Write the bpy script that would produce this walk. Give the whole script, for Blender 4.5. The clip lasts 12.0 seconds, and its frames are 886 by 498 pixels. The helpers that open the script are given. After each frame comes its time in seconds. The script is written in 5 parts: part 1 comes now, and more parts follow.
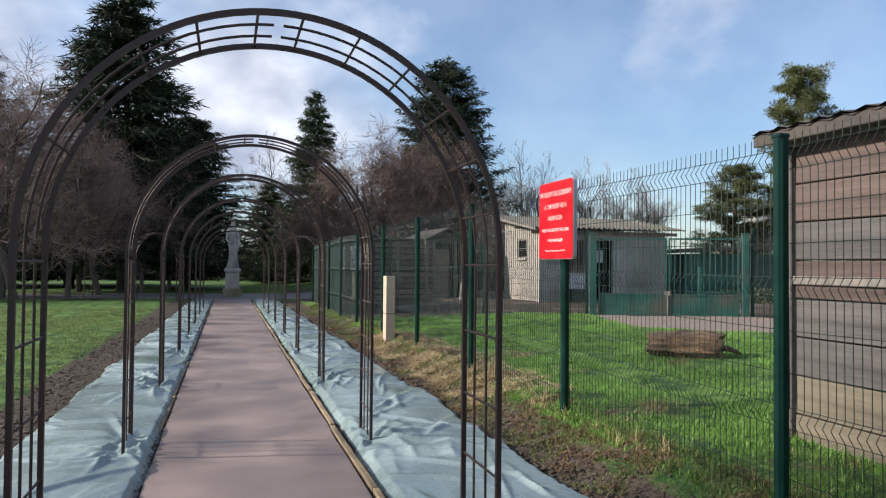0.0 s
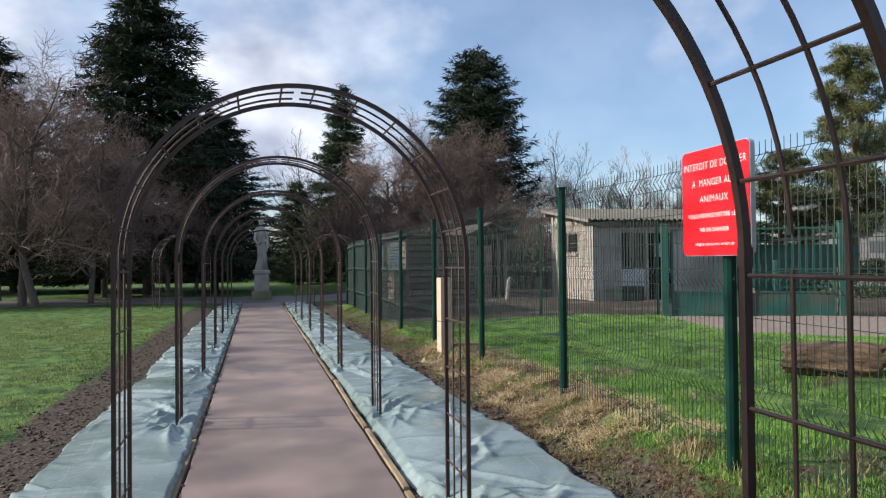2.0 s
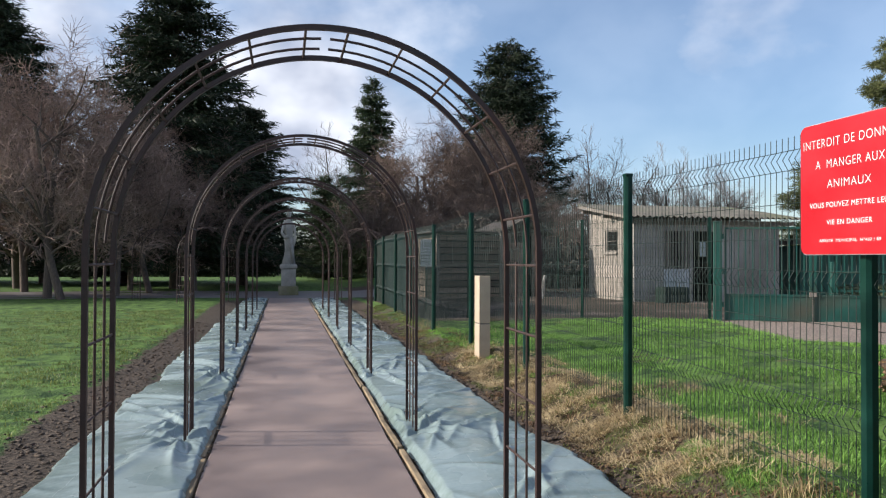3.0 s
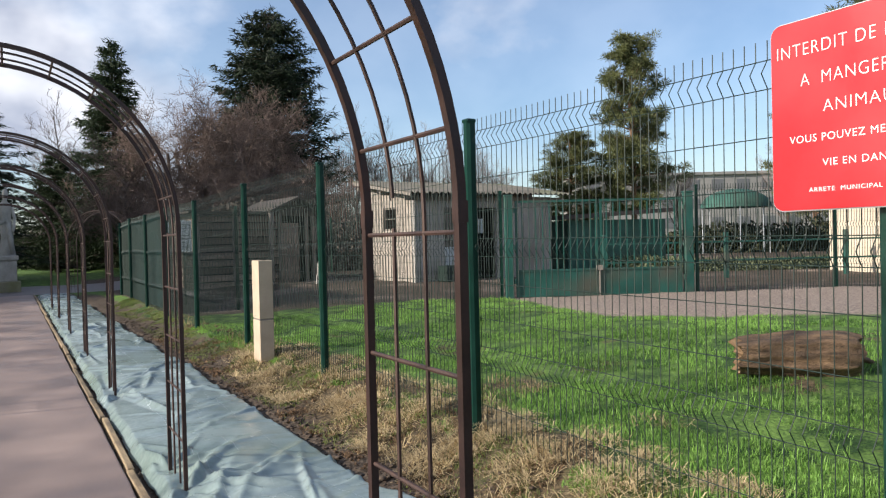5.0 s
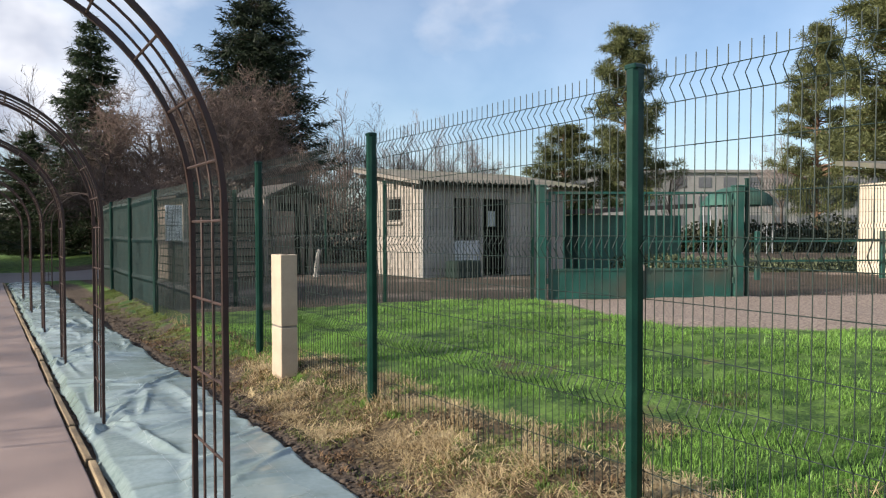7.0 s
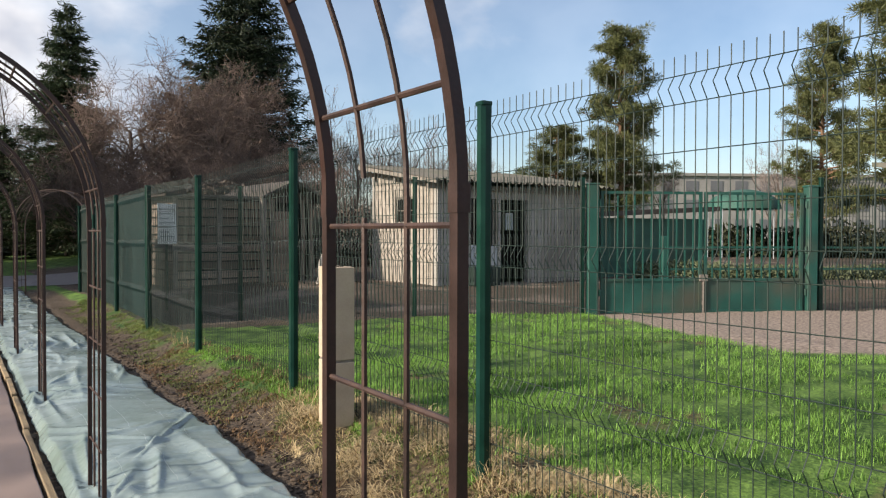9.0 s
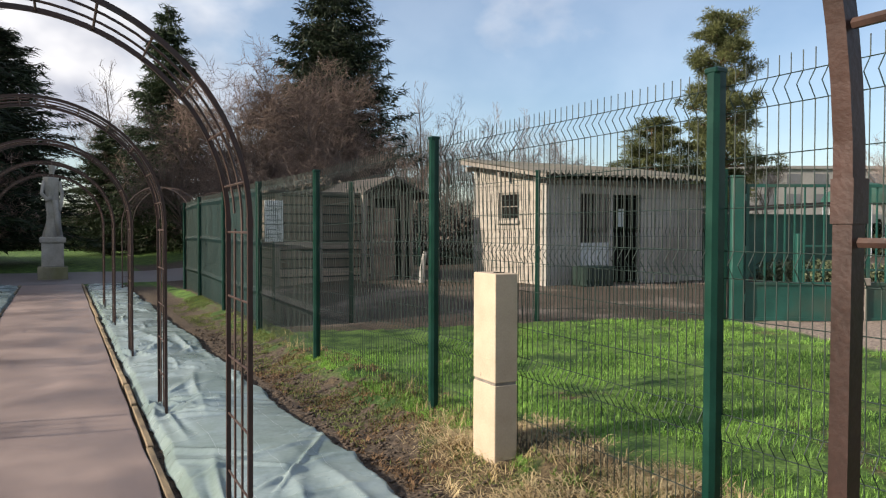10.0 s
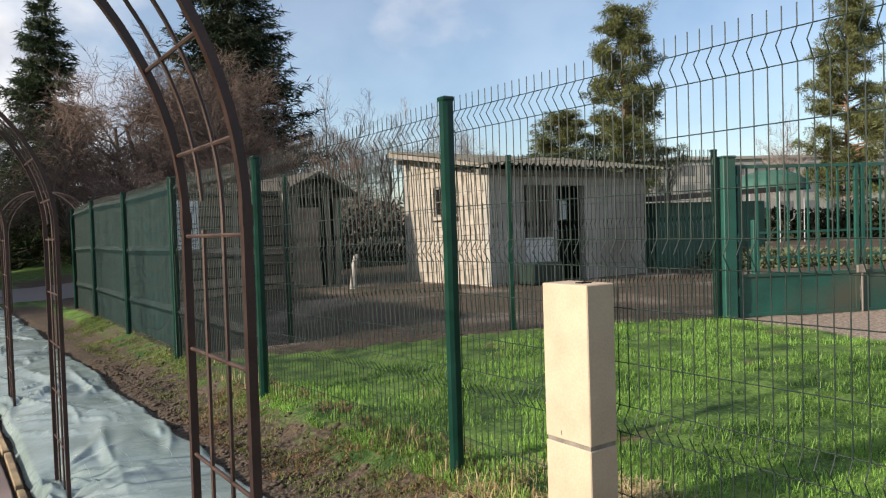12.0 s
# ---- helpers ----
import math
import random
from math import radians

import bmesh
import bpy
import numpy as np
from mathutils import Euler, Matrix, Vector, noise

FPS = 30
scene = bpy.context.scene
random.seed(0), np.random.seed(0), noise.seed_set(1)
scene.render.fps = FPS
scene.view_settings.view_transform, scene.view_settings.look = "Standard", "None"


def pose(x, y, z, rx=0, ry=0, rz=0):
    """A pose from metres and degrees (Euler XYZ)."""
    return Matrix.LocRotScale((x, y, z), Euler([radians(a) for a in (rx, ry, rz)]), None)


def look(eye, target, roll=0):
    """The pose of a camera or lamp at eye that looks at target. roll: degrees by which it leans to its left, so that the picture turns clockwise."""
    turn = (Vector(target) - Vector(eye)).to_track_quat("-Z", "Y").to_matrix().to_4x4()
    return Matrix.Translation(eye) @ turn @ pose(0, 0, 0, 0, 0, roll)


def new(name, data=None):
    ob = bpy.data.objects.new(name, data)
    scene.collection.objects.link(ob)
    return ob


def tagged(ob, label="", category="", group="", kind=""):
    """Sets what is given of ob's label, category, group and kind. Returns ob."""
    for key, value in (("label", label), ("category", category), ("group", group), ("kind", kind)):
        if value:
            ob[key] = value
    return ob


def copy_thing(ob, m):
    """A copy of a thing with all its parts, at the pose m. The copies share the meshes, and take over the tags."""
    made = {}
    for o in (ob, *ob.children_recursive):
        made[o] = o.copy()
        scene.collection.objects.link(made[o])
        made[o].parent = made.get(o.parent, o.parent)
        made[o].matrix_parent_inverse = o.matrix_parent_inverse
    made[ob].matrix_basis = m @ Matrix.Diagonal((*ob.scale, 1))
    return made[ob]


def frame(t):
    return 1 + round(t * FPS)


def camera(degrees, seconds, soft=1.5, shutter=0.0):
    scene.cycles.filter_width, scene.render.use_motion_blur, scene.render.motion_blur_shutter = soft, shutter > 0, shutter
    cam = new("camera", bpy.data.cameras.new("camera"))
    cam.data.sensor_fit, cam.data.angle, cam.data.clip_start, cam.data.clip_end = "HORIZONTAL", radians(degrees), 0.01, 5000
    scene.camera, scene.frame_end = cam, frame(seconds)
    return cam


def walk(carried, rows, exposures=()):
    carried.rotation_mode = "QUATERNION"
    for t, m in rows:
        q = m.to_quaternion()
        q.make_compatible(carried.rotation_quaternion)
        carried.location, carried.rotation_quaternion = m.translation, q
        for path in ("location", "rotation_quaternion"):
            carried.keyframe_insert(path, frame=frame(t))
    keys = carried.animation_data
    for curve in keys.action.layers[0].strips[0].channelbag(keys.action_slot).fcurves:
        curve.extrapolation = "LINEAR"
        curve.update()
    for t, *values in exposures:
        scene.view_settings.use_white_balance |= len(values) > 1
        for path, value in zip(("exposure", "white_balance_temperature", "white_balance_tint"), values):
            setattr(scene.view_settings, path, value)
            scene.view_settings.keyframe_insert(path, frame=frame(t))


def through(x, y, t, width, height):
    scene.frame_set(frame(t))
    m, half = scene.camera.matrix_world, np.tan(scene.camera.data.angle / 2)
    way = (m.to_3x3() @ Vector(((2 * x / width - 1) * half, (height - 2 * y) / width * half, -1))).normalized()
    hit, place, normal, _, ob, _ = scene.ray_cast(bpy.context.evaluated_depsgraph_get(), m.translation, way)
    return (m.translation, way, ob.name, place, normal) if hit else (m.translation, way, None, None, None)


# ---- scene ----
cam = camera(62.2, 12.0, soft=1.2)
PATH = [
    (0, (-0.092, 0.437, 1.392), (0.47, 2.357, 1.437), 0.5),
    (0.5, (-0.133, 0.937, 1.414), (0.34, 2.878, 1.497), 1.7),
    (1, (-0.069, 1.385, 1.403), (0.527, 3.294, 1.432), -0.3),
    (1.5, (-0.084, 1.834, 1.443), (0.367, 3.782, 1.488), 0.1),
    (2, (-0.116, 2.26, 1.433), (0.378, 4.198, 1.469), -0.6),
    (2.5, (-0.024, 2.738, 1.42), (0.551, 4.653, 1.453), -1.8),
    (3, (-0.059, 3.145, 1.426), (0.363, 5.1, 1.454), 0.2),
    (3.5, (0.006, 3.512, 1.429), (0.739, 5.373, 1.418), -0.7),
    (3.7, (0.072, 3.683, 1.417), (0.886, 5.51, 1.385), -2.2),
    (5.3, (0.192, 5.014, 1.385), (1.218, 6.73, 1.363), -1.1),
    (5.5, (0.185, 5.128, 1.412), (1.098, 6.907, 1.397), -0.3),
    (6, (0.093, 5.49, 1.413), (0.891, 7.324, 1.399), 2.1),
    (6.5, (0.115, 5.867, 1.405), (1.038, 7.641, 1.361), 0.3),
    (6.7, (0.177, 6.084, 1.406), (1.191, 7.807, 1.351), -0.1),
    (8.3, (0.347, 7.589, 1.397), (1.472, 9.242, 1.359), -0.2),
    (8.5, (0.347, 7.766, 1.405), (1.438, 9.442, 1.373), 0.3),
    (9, (0.349, 8.119, 1.434), (1.464, 9.779, 1.392), 0.2),
    (9.5, (0.296, 8.555, 1.474), (1.264, 10.303, 1.407), -0.4),
    (10, (0.277, 9.019, 1.46), (1.202, 10.791, 1.406), 0.2),
    (10.5, (0.332, 9.431, 1.438), (1.379, 11.133, 1.368), -0.7),
    (11, (0.351, 9.836, 1.46), (1.432, 11.517, 1.399), -1.0),
    (11.5, (0.324, 10.2, 1.461), (1.506, 11.812, 1.396), -0.8),
    (12, (0.415, 10.604, 1.445), (1.567, 12.238, 1.386), -1.8),
]
EXPOSURES = [(0, 0.5, 6250, 10), (3.7, 0.5, 6300, 10), (5.3, 0.58, 6500, 10), (6.7, 0.6, 6560, 10), (8.5, 0.57, 6850, 10), (12, 0.57, 6950, 10)]
walk(cam, [(t, look(eye, target, roll)) for t, eye, target, roll in PATH], EXPOSURES)

# ---- world, sun and exposure ----
SUN_EL, SUN_AZ = 25.0, 80.0  # degrees above the horizon, and from straight ahead (+y) towards -x
world = bpy.data.worlds.new("sky_world")
scene.world = world
world.use_nodes = True
wn, wl = world.node_tree.nodes, world.node_tree.links
wn.clear()
w_out = wn.new("ShaderNodeOutputWorld")
w_bg = wn.new("ShaderNodeBackground")
w_sky = wn.new("ShaderNodeTexSky")
w_sky.sky_type = "NISHITA"
w_sky.sun_disc = False
w_sky.sun_elevation = radians(SUN_EL)
w_sky.sun_rotation = radians(-SUN_AZ)
w_sky.air_density, w_sky.dust_density, w_sky.ozone_density = 1.0, 0.8, 3.2
w_tc = wn.new("ShaderNodeTexCoord")
w_map = wn.new("ShaderNodeMapping")
w_map.inputs["Location"].default_value = (0.35, 0.1, 0.0)
w_map.inputs["Scale"].default_value = (1.0, 1.0, 1.5)
w_noise = wn.new("ShaderNodeTexNoise")
w_noise.inputs["Scale"].default_value = 2.4
w_noise.inputs["Detail"].default_value = 7.0
w_noise.inputs["Roughness"].default_value = 0.52
w_ramp = wn.new("ShaderNodeValToRGB")
w_ramp.color_ramp.elements[0].position, w_ramp.color_ramp.elements[1].position = 0.43, 0.61
w_sep = wn.new("ShaderNodeSeparateXYZ")
w_side = wn.new("ShaderNodeMapRange")
w_side.inputs["From Min"].default_value, w_side.inputs["From Max"].default_value = -0.1, 0.45
w_side.inputs["To Min"].default_value, w_side.inputs["To Max"].default_value = 0.0, 0.10
w_sub = wn.new("ShaderNodeMath")
w_sub.operation = "SUBTRACT"
w_tone = wn.new("ShaderNodeTexNoise")
w_tone.inputs["Scale"].default_value = 6.5
w_tone.inputs["Detail"].default_value = 4.0
w_ramp.color_ramp.elements[0].color = (0.15, 0.15, 0.15, 1)
w_cloud = wn.new("ShaderNodeValToRGB")
w_cloud.color_ramp.elements[0].position, w_cloud.color_ramp.elements[1].position = 0.35, 0.65
w_cloud.color_ramp.elements[0].color = (2.9, 3.2, 4.0, 1)
w_cloud.color_ramp.elements[1].color = (6.4, 6.5, 6.9, 1)
w_mix = wn.new("ShaderNodeMix")
w_mix.data_type = "RGBA"
wl.new(w_tc.outputs["Generated"], w_map.inputs["Vector"])
wl.new(w_map.outputs["Vector"], w_noise.inputs["Vector"])
wl.new(w_map.outputs["Vector"], w_tone.inputs["Vector"])
wl.new(w_tc.outputs["Generated"], w_sep.inputs["Vector"])
wl.new(w_sep.outputs["X"], w_side.inputs["Value"])
wl.new(w_noise.outputs["Fac"], w_sub.inputs[0])
wl.new(w_side.outputs["Result"], w_sub.inputs[1])
w_sum = w_sub.outputs[0]
for w_at, w_reach, w_gain in (((-0.01, 0.975, 0.19), 0.13, 0.30), ((0.165, 0.935, 0.31), 0.14, 0.15), ((-0.25, 0.945, 0.22), 0.16, 0.16)):
    # a bank of cloud gathers round this bearing
    w_dist = wn.new("ShaderNodeVectorMath")
    w_dist.operation = "DISTANCE"
    w_dist.inputs[1].default_value = w_at
    w_bank = wn.new("ShaderNodeMapRange")
    w_bank.inputs["From Min"].default_value, w_bank.inputs["From Max"].default_value = 0.0, w_reach
    w_bank.inputs["To Min"].default_value, w_bank.inputs["To Max"].default_value = w_gain, 0.0
    w_add = wn.new("ShaderNodeMath")
    w_add.operation = "ADD"
    wl.new(w_tc.outputs["Generated"], w_dist.inputs[0])
    wl.new(w_dist.outputs["Value"], w_bank.inputs["Value"])
    wl.new(w_sum, w_add.inputs[0])
    wl.new(w_bank.outputs["Result"], w_add.inputs[1])
    w_sum = w_add.outputs[0]
wl.new(w_sum, w_ramp.inputs["Fac"])
wl.new(w_tone.outputs["Fac"], w_cloud.inputs["Fac"])
wl.new(w_ramp.outputs["Color"], w_mix.inputs["Factor"])
wl.new(w_sky.outputs["Color"], w_mix.inputs["A"])
wl.new(w_cloud.outputs["Color"], w_mix.inputs["B"])
wl.new(w_mix.outputs["Result"], w_bg.inputs["Color"])
wl.new(w_bg.outputs["Background"], w_out.inputs["Surface"])
w_bg.inputs["Strength"].default_value = 0.122

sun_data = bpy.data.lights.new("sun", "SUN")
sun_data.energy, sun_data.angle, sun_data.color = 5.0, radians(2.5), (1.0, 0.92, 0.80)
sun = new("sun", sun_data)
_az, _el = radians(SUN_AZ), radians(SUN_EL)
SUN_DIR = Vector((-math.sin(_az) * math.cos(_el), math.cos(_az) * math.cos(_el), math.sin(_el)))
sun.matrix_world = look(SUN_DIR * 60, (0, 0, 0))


# ---- materials ----
def mat(name, dark, light, scale=8.0, rough=0.7, metal=0.0, bump=0.2, fine=60.0, second=None, amount=0.35, rough_span=0.1, stretch=(1, 1, 1), per_object=0.0, depth=0.01, spec=0.5):
    """A surface with a broad and a fine variation of colour, gloss and relief. second: a stain colour, or painted
    reflection on the sheeting.
    """
    m = bpy.data.materials.new(name)
    m.use_nodes = True
    n, l = m.node_tree.nodes, m.node_tree.links
    bsdf = n["Principled BSDF"]
    tc = n.new("ShaderNodeTexCoord")
    mp = n.new("ShaderNodeMapping")
    mp.inputs["Scale"].default_value = stretch
    l.new(tc.outputs["Object"], mp.inputs["Vector"])
    broad = n.new("ShaderNodeTexNoise")
    broad.inputs["Scale"].default_value, broad.inputs["Detail"].default_value = scale, 5.0
    small = n.new("ShaderNodeTexNoise")
    small.inputs["Scale"].default_value, small.inputs["Detail"].default_value = fine, 3.0
    for node in (broad, small):
        l.new(mp.outputs["Vector"], node.inputs["Vector"])
    add = n.new("ShaderNodeMath")
    add.operation = "MULTIPLY_ADD"
    add.inputs[1].default_value = 0.45
    l.new(small.outputs["Fac"], add.inputs[0])
    l.new(broad.outputs["Fac"], add.inputs[2])
    ramp = n.new("ShaderNodeValToRGB")
    ramp.color_ramp.elements[0].position, ramp.color_ramp.elements[1].position = 0.48, 0.95
    ramp.color_ramp.elements[0].color, ramp.color_ramp.elements[1].color = (*dark, 1), (*light, 1)
    l.new(add.outputs[0], ramp.inputs["Fac"])
    colour = ramp.outputs["Color"]
    if second:
        stain = n.new("ShaderNodeTexNoise")
        stain.inputs["Scale"].default_value, stain.inputs["Detail"].default_value = scale * 0.37, 6.0
        l.new(mp.outputs["Vector"], stain.inputs["Vector"])
        sr = n.new("ShaderNodeMapRange")
        sr.inputs["From Min"].default_value, sr.inputs["From Max"].default_value = 0.5, 0.72
        sr.inputs["To Max"].default_value = amount
        l.new(stain.outputs["Fac"], sr.inputs["Value"])
        mx = n.new("ShaderNodeMix")
        mx.data_type = "RGBA"
        mx.inputs["B"].default_value = (*second, 1)
        l.new(sr.outputs["Result"], mx.inputs["Factor"])
        l.new(colour, mx.inputs["A"])
        colour = mx.outputs["Result"]
    if per_object:
        info = n.new("ShaderNodeObjectInfo")
        vr = n.new("ShaderNodeMapRange")
        vr.inputs["To Min"].default_value, vr.inputs["To Max"].default_value = 1 - per_object, 1 + per_object
        l.new(info.outputs["Random"], vr.inputs["Value"])
        hs = n.new("ShaderNodeHueSaturation")
        l.new(vr.outputs["Result"], hs.inputs["Value"])
        l.new(colour, hs.inputs["Color"])
        colour = hs.outputs["Color"]
    l.new(colour, bsdf.inputs["Base Color"])
    rr = n.new("ShaderNodeMapRange")
    rr.inputs["From Min"].default_value, rr.inputs["From Max"].default_value = 0.3, 0.7
    rr.inputs["To Min"].default_value, rr.inputs["To Max"].default_value = rough - rough_span, rough + rough_span
    l.new(broad.outputs["Fac"], rr.inputs["Value"])
    l.new(rr.outputs["Result"], bsdf.inputs["Roughness"])
    bsdf.inputs["Metallic"].default_value = metal
    bsdf.inputs["Specular IOR Level"].default_value = spec
    if bump:
        bp = n.new("ShaderNodeBump")
        bp.inputs["Strength"].default_value, bp.inputs["Distance"].default_value = bump, depth
        l.new(add.outputs[0], bp.inputs["Height"])
        l.new(bp.outputs["Normal"], bsdf.inputs["Normal"])
    return m


def leaf_mat(name, dark, light, rough=0.6, through=0.25):
    """Foliage and blades: colour varies from piece to piece, and some light comes through."""
    m = bpy.data.materials.new(name)
    m.use_nodes = True
    n, l = m.node_tree.nodes, m.node_tree.links
    bsdf = n["Principled BSDF"]
    geo = n.new("ShaderNodeNewGeometry")
    tc = n.new("ShaderNodeTexCoord")
    broad = n.new("ShaderNodeTexNoise")
    broad.inputs["Scale"].default_value = 0.9
    broad.inputs["Detail"].default_value = 4.0
    l.new(tc.outputs["Object"], broad.inputs["Vector"])
    add = n.new("ShaderNodeMath")
    add.operation = "MULTIPLY_ADD"
    add.inputs[1].default_value = 0.5
    l.new(geo.outputs["Random Per Island"], add.inputs[0])
    l.new(broad.outputs["Fac"], add.inputs[2])
    ramp = n.new("ShaderNodeValToRGB")
    ramp.color_ramp.elements[0].position, ramp.color_ramp.elements[1].position = 0.4, 1.0
    ramp.color_ramp.elements[0].color, ramp.color_ramp.elements[1].color = (*dark, 1), (*light, 1)
    l.new(add.outputs[0], ramp.inputs["Fac"])
    l.new(ramp.outputs["Color"], bsdf.inputs["Base Color"])
    bsdf.inputs["Roughness"].default_value = rough
    bsdf.inputs["Specular IOR Level"].default_value = 0.3
    if through:
        tr = n.new("ShaderNodeBsdfTranslucent")
        mx = n.new("ShaderNodeMixShader")
        mx.inputs[0].default_value = through
        l.new(ramp.outputs["Color"], tr.inputs["Color"])
        l.new(bsdf.outputs["BSDF"], mx.inputs[1])
        l.new(tr.outputs["BSDF"], mx.inputs[2])
        l.new(mx.outputs["Shader"], n["Material Output"].inputs["Surface"])
    return m


# The broad tone contrast paints sunlit patches as well as damp ones.
M_ASPHALT = mat("red_asphalt", (0.115, 0.084, 0.077), (0.32, 0.238, 0.208), 1.3, 0.5, 0, 0.35, 180, (0.075, 0.056, 0.056), 0.7, 0.18, depth=0.004)
M_ROAD = mat("grey_asphalt", (0.09, 0.08, 0.08), (0.17, 0.15, 0.15), 0.8, 0.6, 0, 0.3, 120)
M_BOARD = mat("edge_board", (0.10, 0.07, 0.045), (0.36, 0.265, 0.155), 5, 0.8, 0, 0.6, 60, (0.035, 0.026, 0.02), 0.95, stretch=(3, 1, 3), per_object=0.25)
# The dark green patches paint in reflections of sky and trees on the wrinkles.
M_FABRIC = mat("weed_fabric", (0.16, 0.215, 0.215), (0.29, 0.355, 0.355), 1.6, 0.25, 0, 0.12, 30, (0.12, 0.165, 0.125), 0.6, 0.08, depth=0.006)
n_, l_ = M_FABRIC.node_tree.nodes, M_FABRIC.node_tree.links
f_map = n_.new("ShaderNodeMapping")
f_map.inputs["Rotation"].default_value = (0, 0, 0.7)
f_map.inputs["Scale"].default_value = (1.0, 2.2, 1.0)
f_tc = n_.new("ShaderNodeTexCoord")
f_noise = n_.new("ShaderNodeTexNoise")
f_noise.noise_type = "RIDGED_MULTIFRACTAL"
f_noise.inputs["Scale"].default_value, f_noise.inputs["Detail"].default_value = 2.2, 2.0
f_noise.inputs["Distortion"].default_value = 0.6
f_bump = n_.new("ShaderNodeBump")
f_bump.inputs["Strength"].default_value, f_bump.inputs["Distance"].default_value = 0.22, 0.03
l_.new(f_tc.outputs["Object"], f_map.inputs["Vector"])
l_.new(f_map.outputs["Vector"], f_noise.inputs["Vector"])
l_.new(f_noise.outputs["Fac"], f_bump.inputs["Height"])
l_.new(n_["Bump"].outputs["Normal"], f_bump.inputs["Normal"])
l_.new(f_bump.outputs["Normal"], n_["Principled BSDF"].inputs["Normal"])
M_THREAD = mat("white_thread", (0.36, 0.41, 0.41), (0.5, 0.54, 0.53), 20, 0.7)
M_STEEL = mat("brown_steel", (0.019, 0.0095, 0.0085), (0.046, 0.0215, 0.0175), 9, 0.45, 0.15, 0.15, 120, (0.08, 0.03, 0.02), 0.5)
M_ROD = mat("rusty_rod", (0.026, 0.014, 0.012), (0.07, 0.035, 0.026), 14, 0.55, 0.15, 0.2, 160)
M_GREEN = mat("green_lacquer", (0.0015, 0.020, 0.014), (0.0035, 0.038, 0.026), 6, 0.36, 0.0, 0.06, 90, (0.006, 0.036, 0.026), 0.4, spec=0.3)
M_WIRE = mat("green_wire", (0.0025, 0.012, 0.009), (0.006, 0.022, 0.016), 12, 0.55, 0.0, 0.0)
M_GATE = mat("gate_green", (0.005, 0.048, 0.038), (0.013, 0.088, 0.068), 3, 0.5, 0.0, 0.1, 60, (0.075, 0.062, 0.045), 0.75)
M_RED = mat("sign_red", (0.38, 0.003, 0.009), (0.47, 0.006, 0.015), 3, 0.35, 0, 0.03, 40)
M_GREY = mat("grey_metal", (0.34, 0.36, 0.39), (0.5, 0.52, 0.55), 6, 0.45, 0.3, 0.05)
M_WHITE = mat("white_lettering", (0.78, 0.76, 0.74), (0.86, 0.85, 0.83), 20, 0.6, 0, 0.0)
M_CREAM = mat("cream_concrete", (0.385, 0.30, 0.22), (0.50, 0.40, 0.30), 5, 0.75, 0, 0.2, 90, (0.34, 0.23, 0.14), 0.35)
M_BLOCK = mat("cinder_block", (0.27, 0.235, 0.20), (0.39, 0.345, 0.30), 2.2, 0.9, 0, 0.4, 60, (0.19, 0.165, 0.135), 0.7, per_object=0.05)
M_RENDER = mat("grey_render", (0.22, 0.207, 0.192), (0.42, 0.398, 0.368), 1.2, 0.9, 0, 0.3, 40, (0.16, 0.14, 0.12), 0.75)
M_MORTAR = mat("mortar", (0.25, 0.22, 0.19), (0.35, 0.31, 0.27), 6, 0.95, 0, 0.4)
M_ROOF = mat("fibre_cement", (0.06, 0.055, 0.048), (0.16, 0.148, 0.125), 2.0, 0.9, 0, 0.5, 30, (0.09, 0.11, 0.04), 0.7)
M_EAVE = mat("dark_roof_sheet", (0.035, 0.028, 0.026), (0.085, 0.068, 0.06), 3, 0.85, 0, 0.5, 30, (0.06, 0.06, 0.03), 0.5)
# Near-black: shade painted into the hut and shed openings, plus small black parts.
M_DARK = mat("black_and_shade", (0.006, 0.006, 0.006), (0.014, 0.013, 0.012), 3, 0.95, 0, 0.0, spec=0.05)
M_DOOR = mat("pale_door", (0.36, 0.42, 0.44), (0.52, 0.57, 0.57), 3, 0.6, 0, 0.1, 40, (0.22, 0.24, 0.22), 0.5)
# Cabin woods: weathered tones, darkened so the colour carries the shade on the wall.
M_WOOD = mat("weathered_plank_shaded", (0.042, 0.029, 0.025), (0.14, 0.098, 0.083), 3.0, 0.85, 0, 0.6, 45, (0.05, 0.036, 0.03), 0.75, stretch=(4, 0.5, 4), per_object=0.25)
M_WOODG = mat("silvered_plank_shaded", (0.055, 0.049, 0.047), (0.155, 0.137, 0.128), 3.0, 0.85, 0, 0.6, 45, (0.08, 0.07, 0.07), 0.7, stretch=(4, 0.5, 4), per_object=0.18)
M_WOODP = mat("pale_plank_shaded", (0.09, 0.073, 0.052), (0.20, 0.168, 0.122), 3.0, 0.85, 0, 0.6, 45, (0.15, 0.12, 0.09), 0.6, stretch=(4, 0.5, 4), per_object=0.15)
M_WOODB = mat("brown_plank", (0.12, 0.09, 0.072), (0.30, 0.23, 0.185), 3.0, 0.85, 0, 0.5, 45, (0.06, 0.045, 0.04), 0.6, stretch=(0.5, 4, 4), per_object=0.5)
M_TIMBER = mat("grey_timber", (0.12, 0.105, 0.09), (0.26, 0.23, 0.2), 4, 0.85, 0, 0.4, 50, stretch=(3, 3, 0.6))
M_LOG = mat("log_bark", (0.045, 0.028, 0.018), (0.27, 0.17, 0.10), 5, 0.9, 0, 1.0, 40, (0.03, 0.02, 0.014), 0.8, stretch=(5, 0.8, 5), depth=0.03)
M_CUT = mat("cut_wood", (0.11, 0.068, 0.038), (0.25, 0.155, 0.085), 8, 0.85, 0, 0.5, 50)
